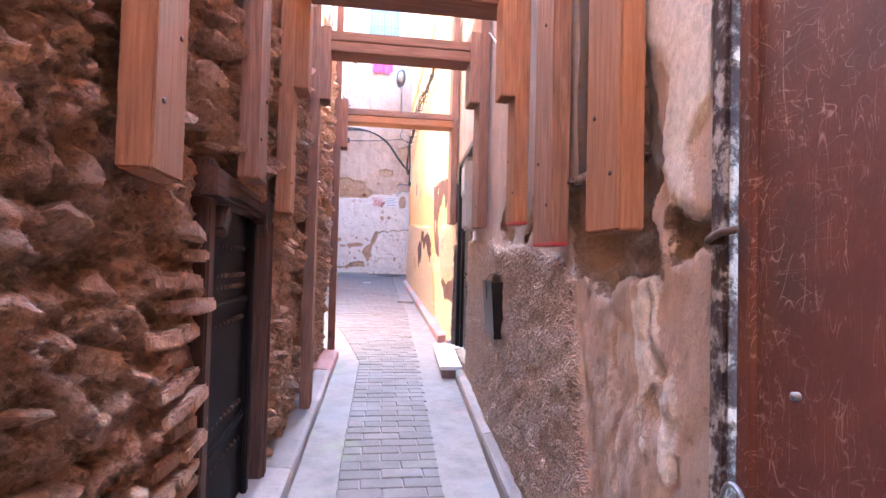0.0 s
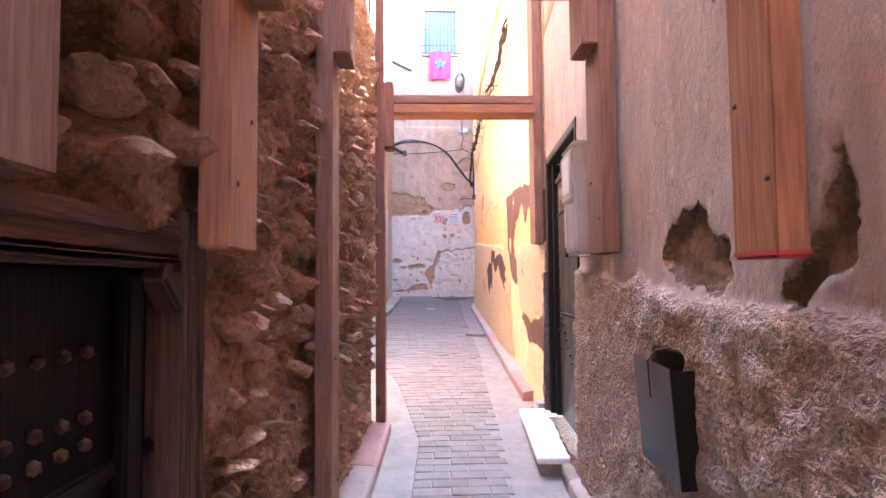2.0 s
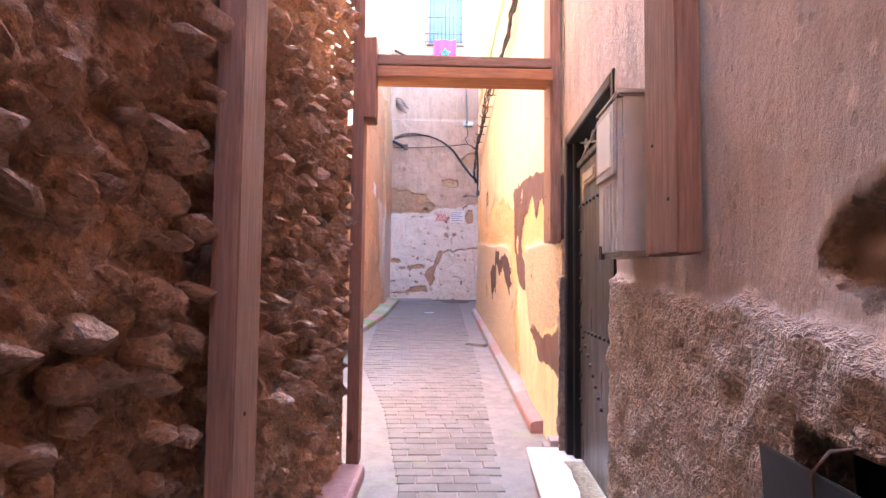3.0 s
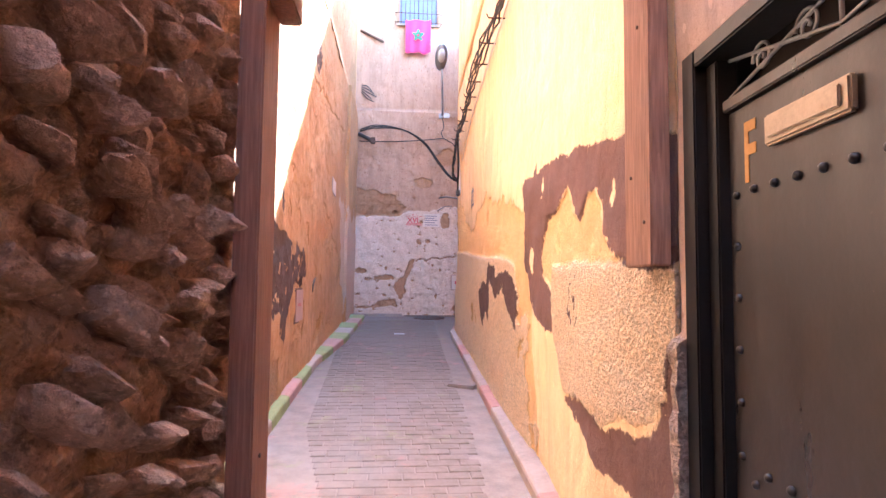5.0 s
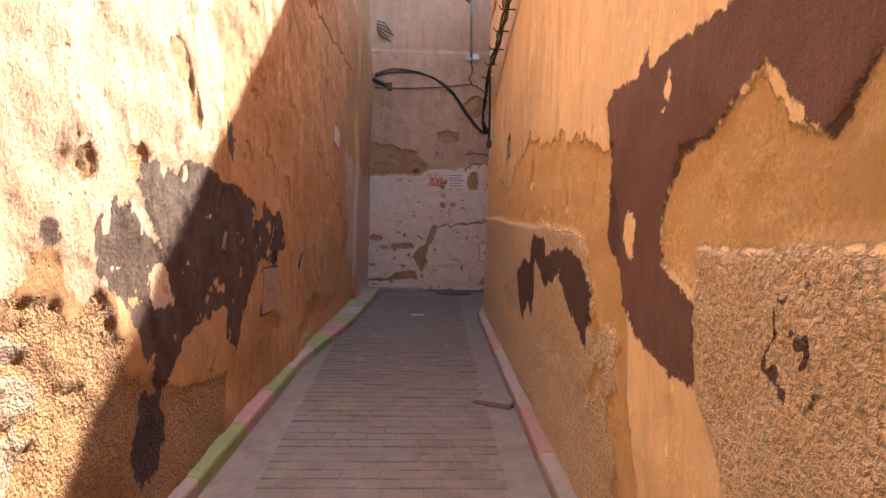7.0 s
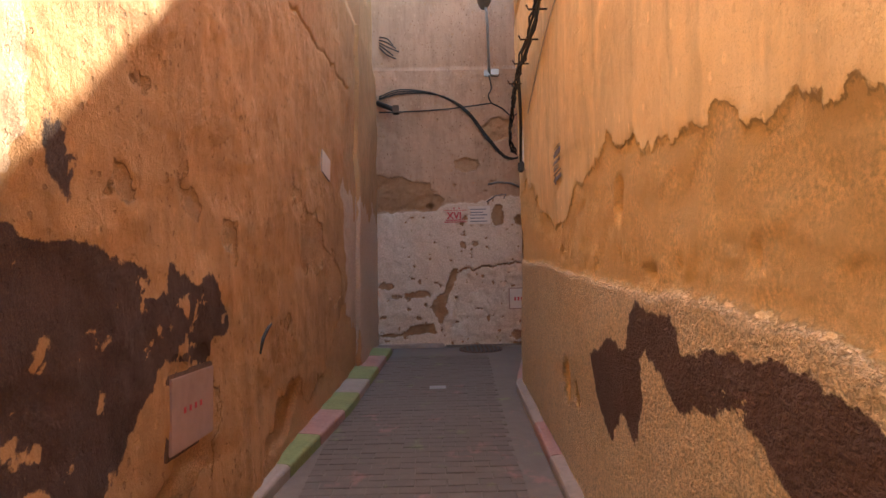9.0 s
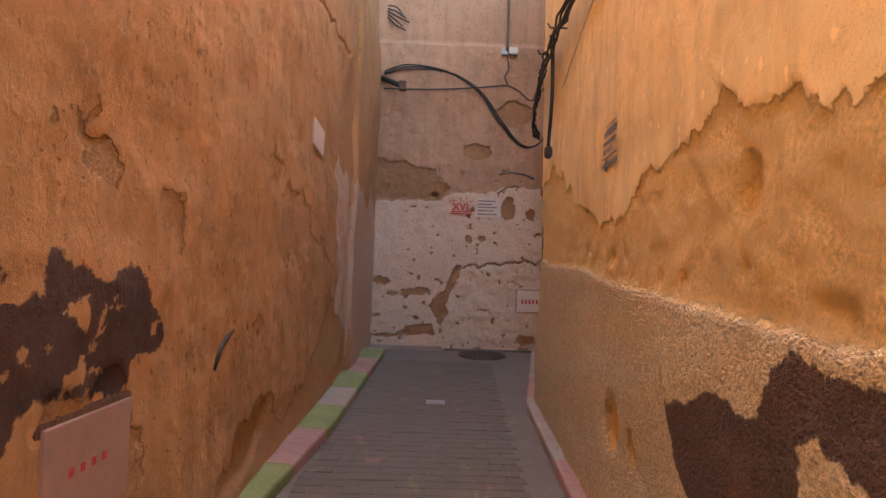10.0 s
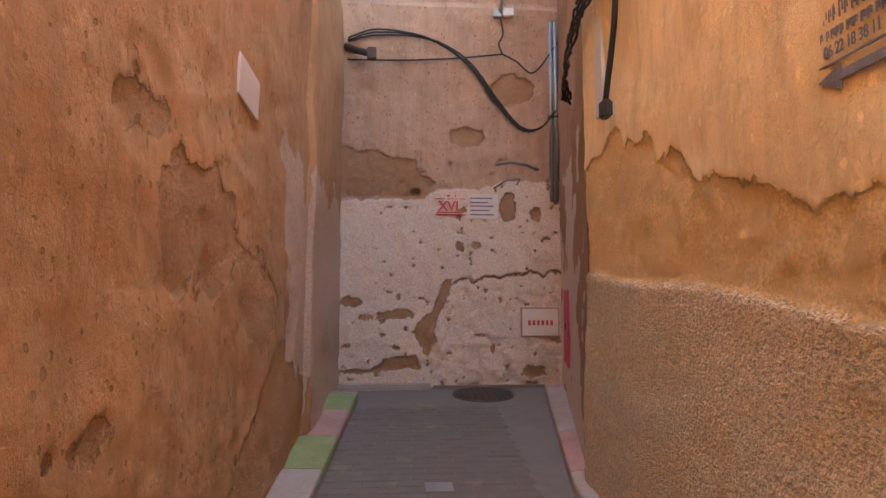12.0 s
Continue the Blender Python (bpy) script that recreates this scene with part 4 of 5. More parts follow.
def red_door():
    y0, y1 = -0.75, 0.985
    g = thing("metal_door", (right_x(0.1) + 0.05, 0.1, 0.0), "scratched red-brown painted metal door with iron latch", "door")
    inv = g.matrix_world.inverted()
    def keep(ob, m=Matrix.Identity(4)):
        ob.matrix_parent_inverse, ob.matrix_basis = inv, m
        return ob
    skew = Matrix.Translation((right_x(0), 0, 0)) @ pose(0, 0, 0, 0, 0, -math.degrees(math.atan(0.080)))
    keep(part("leaf", box((0.02, y0, 0.03), (0.06, y1 - 0.03, 2.34), 0.004), RED_DOOR, g), skew)
    keep(part("edge_angle", box((0.005, y1 - 0.05, 0.03), (0.03, y1 - 0.008, 2.34), 0.003), RED_DOOR, g), skew)
    keep(part("door_frame", box((-0.012, y1 + 0.005, 0.0), (0.10, y1 + 0.068, 2.40), 0.008), PEELED, g, "wooden frame with peeling white paint"), skew)
    latch = keep(part("latch", rod([(-0.025, y1 + 0.05, 1.45), (-0.03, y1 - 0.0, 1.462), (-0.025, y1 - 0.05, 1.466)], 0.008), IRON, g, "bent iron latch"), skew)
    keep(part("latch_plate", box((-0.022, y1 - 0.01, 1.44), (-0.012, y1 + 0.06, 1.465), 0.003), IRON, g), skew)
    ring = [(-0.012, y1 - 0.03 + 0.035 * math.cos(a), 0.93 + 0.035 * math.sin(a)) for a in np.linspace(0, 6.1, 16)]
    keep(part("ring", rod(ring, 0.006), GREY_IRON, g, "worn iron pull ring"), skew)
    keep(part("knob", rod([(0.03, y1 - 0.17, 1.17), (0.008, y1 - 0.17, 1.17)], 0.008), GREY_IRON, g), skew)


red_door()


def scroll(c, r, turns, start, flip=1):
    return [(0, c[0] + flip * r * (1 - k / 34) * math.cos(start + turns * math.tau * k / 30), c[1] + r * (1 - k / 34) * math.sin(start + turns * math.tau * k / 30)) for k in range(31)]


def window_grille():
    g = thing("window_grille", (right_x(1.76) + 0.05, 1.76, 2.2), "rusty wrought iron window grille with scrolls over a dark opening", "window grille")
    m = Matrix.Translation((right_x(1.76) + 0.06, 0, 0)) @ pose(0, 0, 0, 0, 0, 0)
    inv = g.matrix_world.inverted()
    def bar(points, r=0.006, name="bar"):
        ob = part(name, rod(points, r * 1.25), PALE_IRON, g)
        ob.matrix_parent_inverse, ob.matrix_basis = inv, m
    for y in (1.53, 1.99):
        bar([(0, y, 1.75), (0, y, 2.74)], 0.008)
    for z in (1.78, 2.2, 2.65):
        bar([(0, 1.5, z - 0.03), (0, 1.76, z + 0.06), (0, 2.02, z - 0.03)], 0.007)
    bar([(0, 1.53, 1.78), (0, 1.76, 2.25), (0, 1.99, 2.7)])
    bar([(0, 1.99, 1.78), (0, 1.76, 2.25), (0, 1.53, 2.7)])
    for c in ((1.88, 1.92), (1.64, 1.92), (1.88, 2.12), (1.64, 2.12), (1.88, 2.42), (1.64, 2.42)):
        bar(scroll(c, 0.075, 2.2, 0.5, 1 if c[0] > 1.7 else -1), 0.005, "scroll")
    # panel in near-black: the unlit room is put into its colour
    back = part("recess_back", box((0.30, 1.4, 1.6), (0.34, 2.1, 2.85)), HOLE_SHADE, g, "near-black panel painted as the shade behind the grille")
    back.matrix_parent_inverse, back.matrix_basis = inv, m
    sill = part("sill", box((-0.075, 1.47, 1.70), (0.25, 2.05, 1.735), 0.012), GREY_PLASTER, g, "broken plaster sill")
    sill.matrix_parent_inverse, sill.matrix_basis = inv, m


window_grille()


def black_door():
    y0, y1, z0, z1 = 5.22, 6.56, 0.46, 2.60
    g = thing("black_metal_door", (right_x(5.9) + 0.1, 5.9, z0), "black studded metal door with letter plate and transom grille", "door")
    inv = g.matrix_world.inverted()
    skew = Matrix.Translation((right_x(0), 0, 0)) @ pose(0, 0, 0, 0, 0, -math.degrees(math.atan(0.080)))
    c = 1 / math.cos(math.atan(0.080))
    def add(name, bm, mat, label="", parent=None):
        ob = part(name, bm, mat, parent or g, label)
        if not parent:
            ob.matrix_parent_inverse, ob.matrix_basis = inv, skew
        return ob
    a, b = y0 * c, y1 * c
    add("frame", box((-0.01, b - 0.09, z0), (0.12, b, z1), 0.006), BLACK_METAL, "black painted jamb with chipped plaster edge")
    add("frame", box((-0.01, a, z0), (0.12, a + 0.05, z1), 0.006), BLACK_METAL)
    add("frame", box((-0.01, a + 0.051, z1 - 0.06), (0.12, b - 0.091, z1), 0.006), BLACK_METAL)
    add("inner_frame", box((0.03, b - 0.16, z0), (0.10, b - 0.092, z1 - 0.062), 0.006), BLACK_METAL)
    add("leaf", box((0.065, a + 0.06, z0 + 0.01), (0.10, b - 0.165, 2.36), 0.004), DOOR_STEEL, "black painted sheet steel leaf")
    add("rail", box((0.045, a + 0.06, 2.362), (0.095, b - 0.165, 2.40), 0.004), DOOR_STEEL)
    # near-black panel closes the transom, shade given by its colour
    add("transom_back", box((0.16, a - 0.1, 2.3), (0.18, b + 0.1, 2.7)), HOLE_SHADE, "near-black panel painted as the shade behind the transom")
    mid = (a + b) / 2
    for pts in ([(0.07, a + 0.06, 2.41), (0.07, mid, 2.52), (0.07, b - 0.17, 2.41)], [(0.07, a + 0.06, 2.53), (0.07, mid, 2.42), (0.07, b - 0.17, 2.53)],
                [(0.07, mid, 2.40), (0.07, mid, 2.54)], [(0.07, a + 0.3, 2.40), (0.07, a + 0.3, 2.54)]):
        add("transom_bar", rod(pts, 0.006), GREY_IRON)
    for cy in (b - 0.35, mid - 0.12, mid + 0.12):
        add("scroll", rod([(0.07, p[1], p[2]) for p in scroll((cy, 2.47), 0.05, 1.6, 0)], 0.005), GREY_IRON)
    plate = add("letter_plate", box((0.042, a + 0.62, 2.20), (0.066, a + 0.95, 2.285), 0.006), BRONZE, "worn pale metal letter plate")
    add("flap", box((0.034, a + 0.645, 2.217), (0.043, a + 0.925, 2.268), 0.003), BRONZE)
    add("handle", rod([(0.06, a + 0.14, 1.45), (0.01, a + 0.14, 1.43), (0.01, a + 0.14, 1.27), (0.06, a + 0.14, 1.25)], 0.013), BLACK_METAL, "black pull handle")
    stud = None
    spots = [(b - 0.21, z) for z in np.arange(0.70, 2.2, 0.155)] + [(y, 2.10) for y in np.arange(a + 0.14, b - 0.25, 0.10)] + [(y, 1.30) for y in np.arange(a + 0.2, b - 0.25, 0.10)] + [(a + 0.11, z) for z in np.arange(0.7, 2.1, 0.155)] + [(b - 0.28 - 0.07 * k, 1.26 - 0.05 * k) for k in range(8)]
    for y, z in spots:
        if stud is None:
            bm = bmesh.new()
            bmesh.ops.create_icosphere(bm, subdivisions=2, radius=0.0135)
            for f in bm.faces:
                f.smooth = True
            ob = add("stud", bm, DOOR_STEEL)
            stud = ob.data
        else:
            ob = new("stud", stud)
            ob.parent = g
        ob.matrix_parent_inverse, ob.matrix_basis = inv, skew @ Matrix.Translation((0.063, y, z))
    return g, skew, a, b


door_g, door_skew, DA, DB = black_door()
FACE_LEFT = Matrix(((0, 0, -1, 0), (-1, 0, 0, 0), (0, 1, 0, 0), (0, 0, 0, 1)))     # writing on a wall that faces -x
FACE_BACK = Matrix(((1, 0, 0, 0), (0, 0, -1, 0), (0, 1, 0, 0), (0, 0, 0, 1)))      # writing on a wall that faces -y


def writing(name, text, size, m, material, parent=None, squeeze=1.0):
    cu = bpy.data.curves.new(name, "FONT")
    cu.body, cu.size, cu.extrude, cu.offset = text, size, 0.001, 0.004 * size / 0.2
    cu.materials.append(material)
    ob = new(name, cu)
    ob.matrix_world = m @ Matrix.Diagonal((squeeze, 1, 1, 1))
    if parent:
        ob.parent = parent
        ob.matrix_parent_inverse = parent.matrix_world.inverted()
    return ob


writing("painted_letter", "F", 0.25, door_skew @ Matrix.Translation((0.0635, DB - 0.25, 2.13)) @ FACE_LEFT, YELLOW, door_g, 0.6)
writing("painted_letter", "T", 0.27, door_skew @ Matrix.Translation((0.0635, DA + 0.50, 2.13)) @ FACE_LEFT, YELLOW, door_g, 0.7)

# threshold slab of the black door
g = thing("door_step", (1.05, 6.0, ground(6.0)), "pale marble slab step in front of the black door", "step")
part("riser", box((-0.11, -0.55, -0.02), (0.22, 0.62, 0.085)), KERB_PLAIN, g)
part("tread", box((-0.13, -0.58, 0.086), (0.24, 0.64, 0.125), 0.006), MARBLE, g, "pale marble tread")
g.rotation_euler = (radians(2.6), 0, radians(-4.5))
part("cobble", box((0.0, 0.66, -0.03), (0.16, 0.86, 0.15), 0.04), KERB_PLAIN, g, "rounded mortar lump at the slab's end")


def meter_box():
    y, z = 4.83, 1.70
    g = thing("meter_box", (right_x(y), y, z), "grey plastic electricity meter box on the plaster wall", "meter box")
    m = Matrix.Translation((right_x(y) - 0.005, y, z)) @ pose(0, 0, 0, 0, 0, -4.6)
    g.matrix_world = m
    part("body", box((-0.125, -0.165, 0), (0.0, 0.165, 0.60), 0.018), BOX_GREY, g)
    part("hood", box((-0.132, -0.172, 0.585), (0.0, 0.172, 0.612), 0.01), BOX_GREY, g)
    part("window_frame", box((-0.137, -0.14, 0.30), (-0.123, 0.15, 0.575), 0.008), BOX_GREY, g)
    part("window_pane", box((-0.1405, -0.10, 0.335), (-0.135, 0.11, 0.545), 0.004), BOX_PALE, g, "pale clouded window")
    for k in range(4):
        part("rib", box((-0.133, -0.12 + 0.055 * k, 0.02), (-0.121, -0.095 + 0.055 * k, 0.28), 0.004), BOX_GREY, g)
    # dark block on the face, painted as the shade of a notch
    part("notch_shade", box((-0.131, 0.10, -0.004), (-0.115, 0.13, 0.05)), HOLE_SHADE, g)


meter_box()


def wall_flap():
    g = thing("metal_flap", (right_x(3.6), 3.6, 0.95), "black sheet metal flap hanging half open in a wall niche", "hatch")
    x = right_x(3.6) - 0.062
    m = Matrix.Translation((x, 3.60, 0.94)) @ pose(0, 0, 0, 0, -4, -4.6)
    g.matrix_world = m
    bm = bmesh.new()
    slab(bm, (-0.025, -0.235, 0.0), (-0.018, 0.135, 0.36), 0.002)
    part("plate", bm, BLACK_METAL, g)
    part("side", box((-0.025, -0.235, 0.0), (0.05, -0.228, 0.35), 0.002), BLACK_METAL, g)
    # back panel painted near-black for the shade in the niche
    part("niche_back", box((0.16, -0.25, -0.05), (0.18, 0.25, 0.5)), HOLE_SHADE, g, "near-black panel painted as the shade of the niche")
    part("tie_wire", rod([(0.05, -0.06, 0.40), (0.0, -0.05, 0.395), (-0.03, -0.045, 0.36), (-0.032, -0.05, 0.24)], 0.003), IRON, g, "twisted wire tie")


wall_flap()

# ---- left far wall: hatch plate, paper, burnt mark ----
def left2_at(y, z):
    """The real face of the uneven ochre wall."""
    return left2_x(y) + float(left2_face(np.array([[y]]), np.array([[z]]))[0][0, 0])


def right2_at(y, z):
    return right2_x(y) - float(right2_face(np.array([[y]]), np.array([[z]]))[0][0, 0])


hx = left2_at(11.7, 1.55) - 0.005
g = thing("hatch_plate", (hx, 11.69, 1.38), "faded pink metal hatch plate on the ochre wall", "hatch")
part("surround", box((-0.02, -0.285, -0.02), (0.012, 0.285, 0.40), 0.006), WOOD_OLD, g)
part("cover", box((0.012, -0.255, 0.005), (0.026, 0.262, 0.375), 0.004), PINK_PANEL, g, "faded pink cover")
for k in range(4):
    part("mark", box((0.0265, -0.12 + 0.065 * k, 0.185), (0.0275, -0.095 + 0.065 * k, 0.215)), RED_INK, g)
g = thing("paper_sheet", (left2_at(15.2, 3.6) + 0.008, 15.2, 3.6), "torn white paper pasted on the ochre wall", "paper")
g.rotation_euler = (radians(-6), 0, radians(math.degrees(math.atan2(left2_at(15.0, 3.6) - left2_at(15.4, 3.6), 0.4))))
part("sheet", box((-0.05, -0.20, -0.13), (0.012, 0.22, 0.13), 0.004), PAPER, g)
g = thing("scorch_mark", (left2_at(13.03, 1.85) - 0.012, 13.03, 1.85), "curved black scorch stroke on the ochre wall", "stain", kind="structure")
part("stroke", rod([(0.006, -0.19, -0.13), (0.008, -0.11, -0.03), (0.008, 0.02, 0.04), (0.006, 0.19, 0.11)], 0.017, 6), CABLE, g)

# ---- stencil on the right wall: lines too worn to letter, an arrow ----
sx = right2_at(13.25, 3.15)
g = thing("wall_stencil", (sx, 13.25, 3.0), "worn blue stencilled lines of writing with an arrow", "stencil")
m0 = Matrix.Translation((sx - 0.002, 13.42, 3.02)) @ pose(0, 0, 0, 0, 0, -1.9)
rnd = random.Random(4)
for row, (z, h, end) in enumerate(((0.195, 0.05, 0.33), (0.140, 0.030, 0.31))):
    w = 0.03
    while w < end:
        l = rnd.uniform(0.010, 0.018)
        for lo, hi in (((-0.002, -w - 0.004, z), (0.004, -w, z + h)), ((-0.002, -w - l, z + h - 0.006), (0.004, -w - 0.005, z + h)), ((-0.002, -w - l, z + 0.3 * h), (0.004, -w - l + 0.004, z + h - 0.007))):
            ob = part("stroke", box(lo, hi), BLUE_INK, g)
            ob.matrix_parent_inverse, ob.matrix_basis = g.matrix_world.inverted(), m0
        w += l + rnd.choice((0.006, 0.007, 0.016))
writing("number", "06 22 18 38 11", 0.055, m0 @ Matrix.Translation((-0.002, -0.045, 0.085)) @ FACE_LEFT, BLUE_INK, g, 0.68)
for lo, hi in (((-0.002, -0.34, 0.262), (0.004, -0.02, 0.268)), ((-0.002, -0.34, 0.06), (0.004, -0.02, 0.066)), ((-0.002, -0.34, 0.0), (0.004, -0.10, 0.03))):
    ob = part("line", box(lo, hi), BLUE_INK, g)
    ob.matrix_parent_inverse, ob.matrix_basis = g.matrix_world.inverted(), m0
bm = bmesh.new()
f = bm.faces.new([bm.verts.new(p) for p in ((0, -0.11, 0.052), (0, -0.11, -0.03), (0, -0.01, 0.018))])
r = bmesh.ops.extrude_face_region(bm, geom=[f])
bmesh.ops.translate(bm, vec=(0.004, 0, 0), verts=[v for v in r["geom"] if isinstance(v, bmesh.types.BMVert)])
ob = part("arrow_head", bm, BLUE_INK, g)
ob.matrix_parent_inverse, ob.matrix_basis = g.matrix_world.inverted(), m0

# ---- far wall: window, flag, street lamp, signs, cables ----
def far_window():
    x0, x1, z0, z1 = WIN
    g = thing("window_1", ((x0 + x1) / 2, FAR_Y, z0), "barred window with blue-grey shutters high on the end wall", "window", kind="structure")
    inv = g.matrix_world.inverted()
    def add(name, bm, mat, label=""):
        ob = part(name, bm, mat, g, label)
        ob.matrix_parent_inverse = inv
        return ob
    for a, b in ((x0, x0 + 0.06), (x1 - 0.06, x1)):
        add("window_frame", box((a, FAR_Y + 0.08, z0), (b, FAR_Y + 0.16, z1), 0.005), SLATE_BLUE)
    xm = (x0 + x1) / 2
    for a, b in ((x0 + 0.06, xm - 0.005), (xm + 0.005, x1 - 0.06)):
        add("shutter", box((a, FAR_Y + 0.12, z0), (b, FAR_Y + 0.2, z1), 0.008), SLATE_BLUE)
        for k in range(12):
            z = z0 + 0.06 + k * 0.115
            add("slat", box((a + 0.04, FAR_Y + 0.105, z), (b - 0.04, FAR_Y + 0.119, z + 0.08), 0.003), SLATE_BLUE)
    # unseen panel, added to stop sun passing through the window opening
    add("backing", box((x0 - 0.1, FAR_Y + 0.36, z0 - 0.1), (x1 + 0.1, FAR_Y + 0.42, z1 + 0.1)), HOLE_SHADE)
    add("window_sill", box((x0 - 0.06, FAR_Y - 0.05, z0 - 0.05), (x1 + 0.06, FAR_Y + 0.1, z0 - 0.002), 0.008), KERB_PLAIN)
    for k in range(9):
        x = x0 + 0.04 + k * (x1 - x0 - 0.08) / 8
        add("bar", rod([(x, FAR_Y - 0.14, z0 - 0.04), (x, FAR_Y - 0.14, z1)], 0.009, 6), IRON)
    for z in (z0, z0 + 0.25, z0 + 0.75, z1 - 0.1):
        add("cross_bar", rod([(x0 - 0.13, FAR_Y - 0.14, z), (x1 + 0.13, FAR_Y - 0.14, z)], 0.010, 6), IRON)
        for x in (x0 - 0.1, x1 + 0.1):
            add("stay", rod([(x, FAR_Y - 0.14, z), (x, FAR_Y + 0.02, z)], 0.010, 6), IRON)


far_window()


def flag():
    g = thing("flag", (0.85, FAR_Y - 0.17, 8.0), "red cloth flag with a green star hanging from the window bars", "flag")
    bm = bmesh.new()
    n, k = 18, 12
    rows = [[bm.verts.new((-0.33 + 0.66 * i / n, 0.025 * math.sin(i * 0.9 + j * 0.15) * (0.4 + j / k), 0.80 - 0.88 * j / k - 0.02 * math.sin(i * 0.6))) for i in range(n + 1)] for j in range(k + 1)]
    for a, b in zip(rows, rows[1:]):
        for i in range(n):
            bm.faces.new((a[i], b[i], b[i + 1], a[i + 1])).smooth = True
    part("cloth", bm, FLAG_RED, g)
    bm = bmesh.new()
    pts = [Vector((0.16 * math.sin(i * math.tau * 2 / 5), -0.045, 0.38 + 0.16 * math.cos(i * math.tau * 2 / 5))) for i in range(6)]
    for a, b in zip(pts, pts[1:]):
        d = (b - a).normalized().cross(Vector((0, 1, 0))) * 0.022
        bm.faces.new([bm.verts.new(p) for p in (a - d, b - d, b + d, a + d)])
    part("star", bm, FLAG_GREEN, g, "green star outline")


flag()


def street_lamp():
    g = thing("street_lamp", (1.52, FAR_Y, 6.3), "grey cobra head street lamp on a wall arm", "street lamp")
    part("arm", rod([(0, -0.03, -0.02), (0, -0.10, 0.1), (-0.04, -0.45, 0.75), (-0.08, -0.62, 1.05)], 0.027), GREY_IRON, g)
    bm = bmesh.new()
    bmesh.ops.create_uvsphere(bm, u_segments=16, v_segments=10, radius=1)
    bmesh.ops.transform(bm, matrix=Matrix.Translation((-0.11, -0.82, 1.27)) @ pose(0, 0, 0, -35, 0, 0) @ Matrix.Diagonal((0.16, 0.40, 0.10, 1)), verts=bm.verts)
    for f in bm.faces:
        f.smooth = True
    part("head", bm, GREY_IRON, g)
    bm = bmesh.new()
    bmesh.ops.create_uvsphere(bm, u_segments=12, v_segments=8, radius=1)
    bmesh.ops.transform(bm, matrix=Matrix.Translation((-0.115, -0.93, 1.27)) @ pose(0, 0, 0, -35, 0, 0) @ Matrix.Diagonal((0.10, 0.20, 0.10, 1)), verts=bm.verts)
    part("lens", bm, BOX_PALE, g, "clouded lens")
    part("clamp", box((-0.09, -0.07, -0.06), (0.02, 0, 0.06), 0.01), GREY_IRON, g)
    part("junction_box", box((0.04, -0.09, -0.05), (0.19, 0, 0.07), 0.012), BOX_PALE, g, "pale junction box")


street_lamp()


def sign(name, x0, x1, z0, z1, ink, label):
    g = thing(name, ((x0 + x1) / 2, FAR_Y - 0.012, z0), label, "sign")
    inv = g.matrix_world.inverted()
    def add(nm, bm, mat):
        ob = part(nm, bm, mat, g)
        ob.matrix_parent_inverse = inv
    y = FAR_Y - 0.035
    return g, add, y


g, add, y = sign("painted_sign", 0.62, 1.00, 3.37, 3.69, RED_INK, "red stencilled number on the white plaster")
writing("number", "XVI", 0.19, Matrix.Translation((0.645, y - 0.004, 3.46)) @ FACE_BACK, RED_INK, g, 0.95)
for lo, hi in (((0.60, 3.62), (1.02, 3.63)), ((0.60, 3.395), (1.02, 3.41)), ((0.62, 3.43), (0.99, 3.445)), ((0.66, 3.655), (0.96, 3.68))):
    add("line", box((lo[0], y, lo[1]), (hi[0], y + 0.01, hi[1])), RED_INK)
g, add, y = sign("painted_sign", 1.06, 1.47, 3.37, 3.69, BLUE_INK, "faded blue stencilled lines on white plaster")
add("ground_paint", box((1.05, y + 0.008, 3.36), (1.48, y + 0.02, 3.70)), PAPER)
for z, x1 in ((3.63, 1.40), (3.57, 1.34), (3.52, 1.42), (3.46, 1.36), (3.40, 1.42)):
    add("line", box((1.09, y, z), (x1, y + 0.007, z + 0.018)), BLUE_INK)
g, add, y = sign("wall_plate", 1.80, 2.32, 1.73, 2.12, RED_INK, "pale utility plate with red lettering low on the wall")
add("frame", box((1.79, y - 0.01, 1.72), (2.33, y + 0.03, 2.125), 0.005), PINK_PANEL)
add("plate", box((1.81, y - 0.016, 1.74), (2.31, y - 0.01, 2.105)), PAPER)
for k in range(6):
    add("character", box((1.89 + 0.062 * k, y - 0.019, 1.88), (1.925 + 0.062 * k, y - 0.016, 1.95)), RED_INK)

g = thing("spray_mark", (1.7, FAR_Y, 4.0), "grey sprayed strokes on the plaster", "graffiti", kind="structure")
part("stroke", rod([(-0.25, -0.012, 0.12), (-0.05, -0.014, 0.16), (0.2, -0.014, 0.13), (0.36, -0.012, 0.06)], 0.022, 5), GREY_INK, g)
part("stroke", rod([(-0.28, -0.012, -0.22), (-0.1, -0.014, -0.1), (0.1, -0.014, -0.08), (0.05, -0.012, -0.16)], 0.014, 5), GREY_INK, g)


def cable(name, strands, label, mat=None, r=0.016):
    g = thing(name, strands[0][0], label, "cable")
    inv = g.matrix_world.inverted()
    for pts in strands:
        ob = part("strand", rod(pts, r, 6), mat or CABLE, g)
        ob.matrix_parent_inverse = inv
    return g


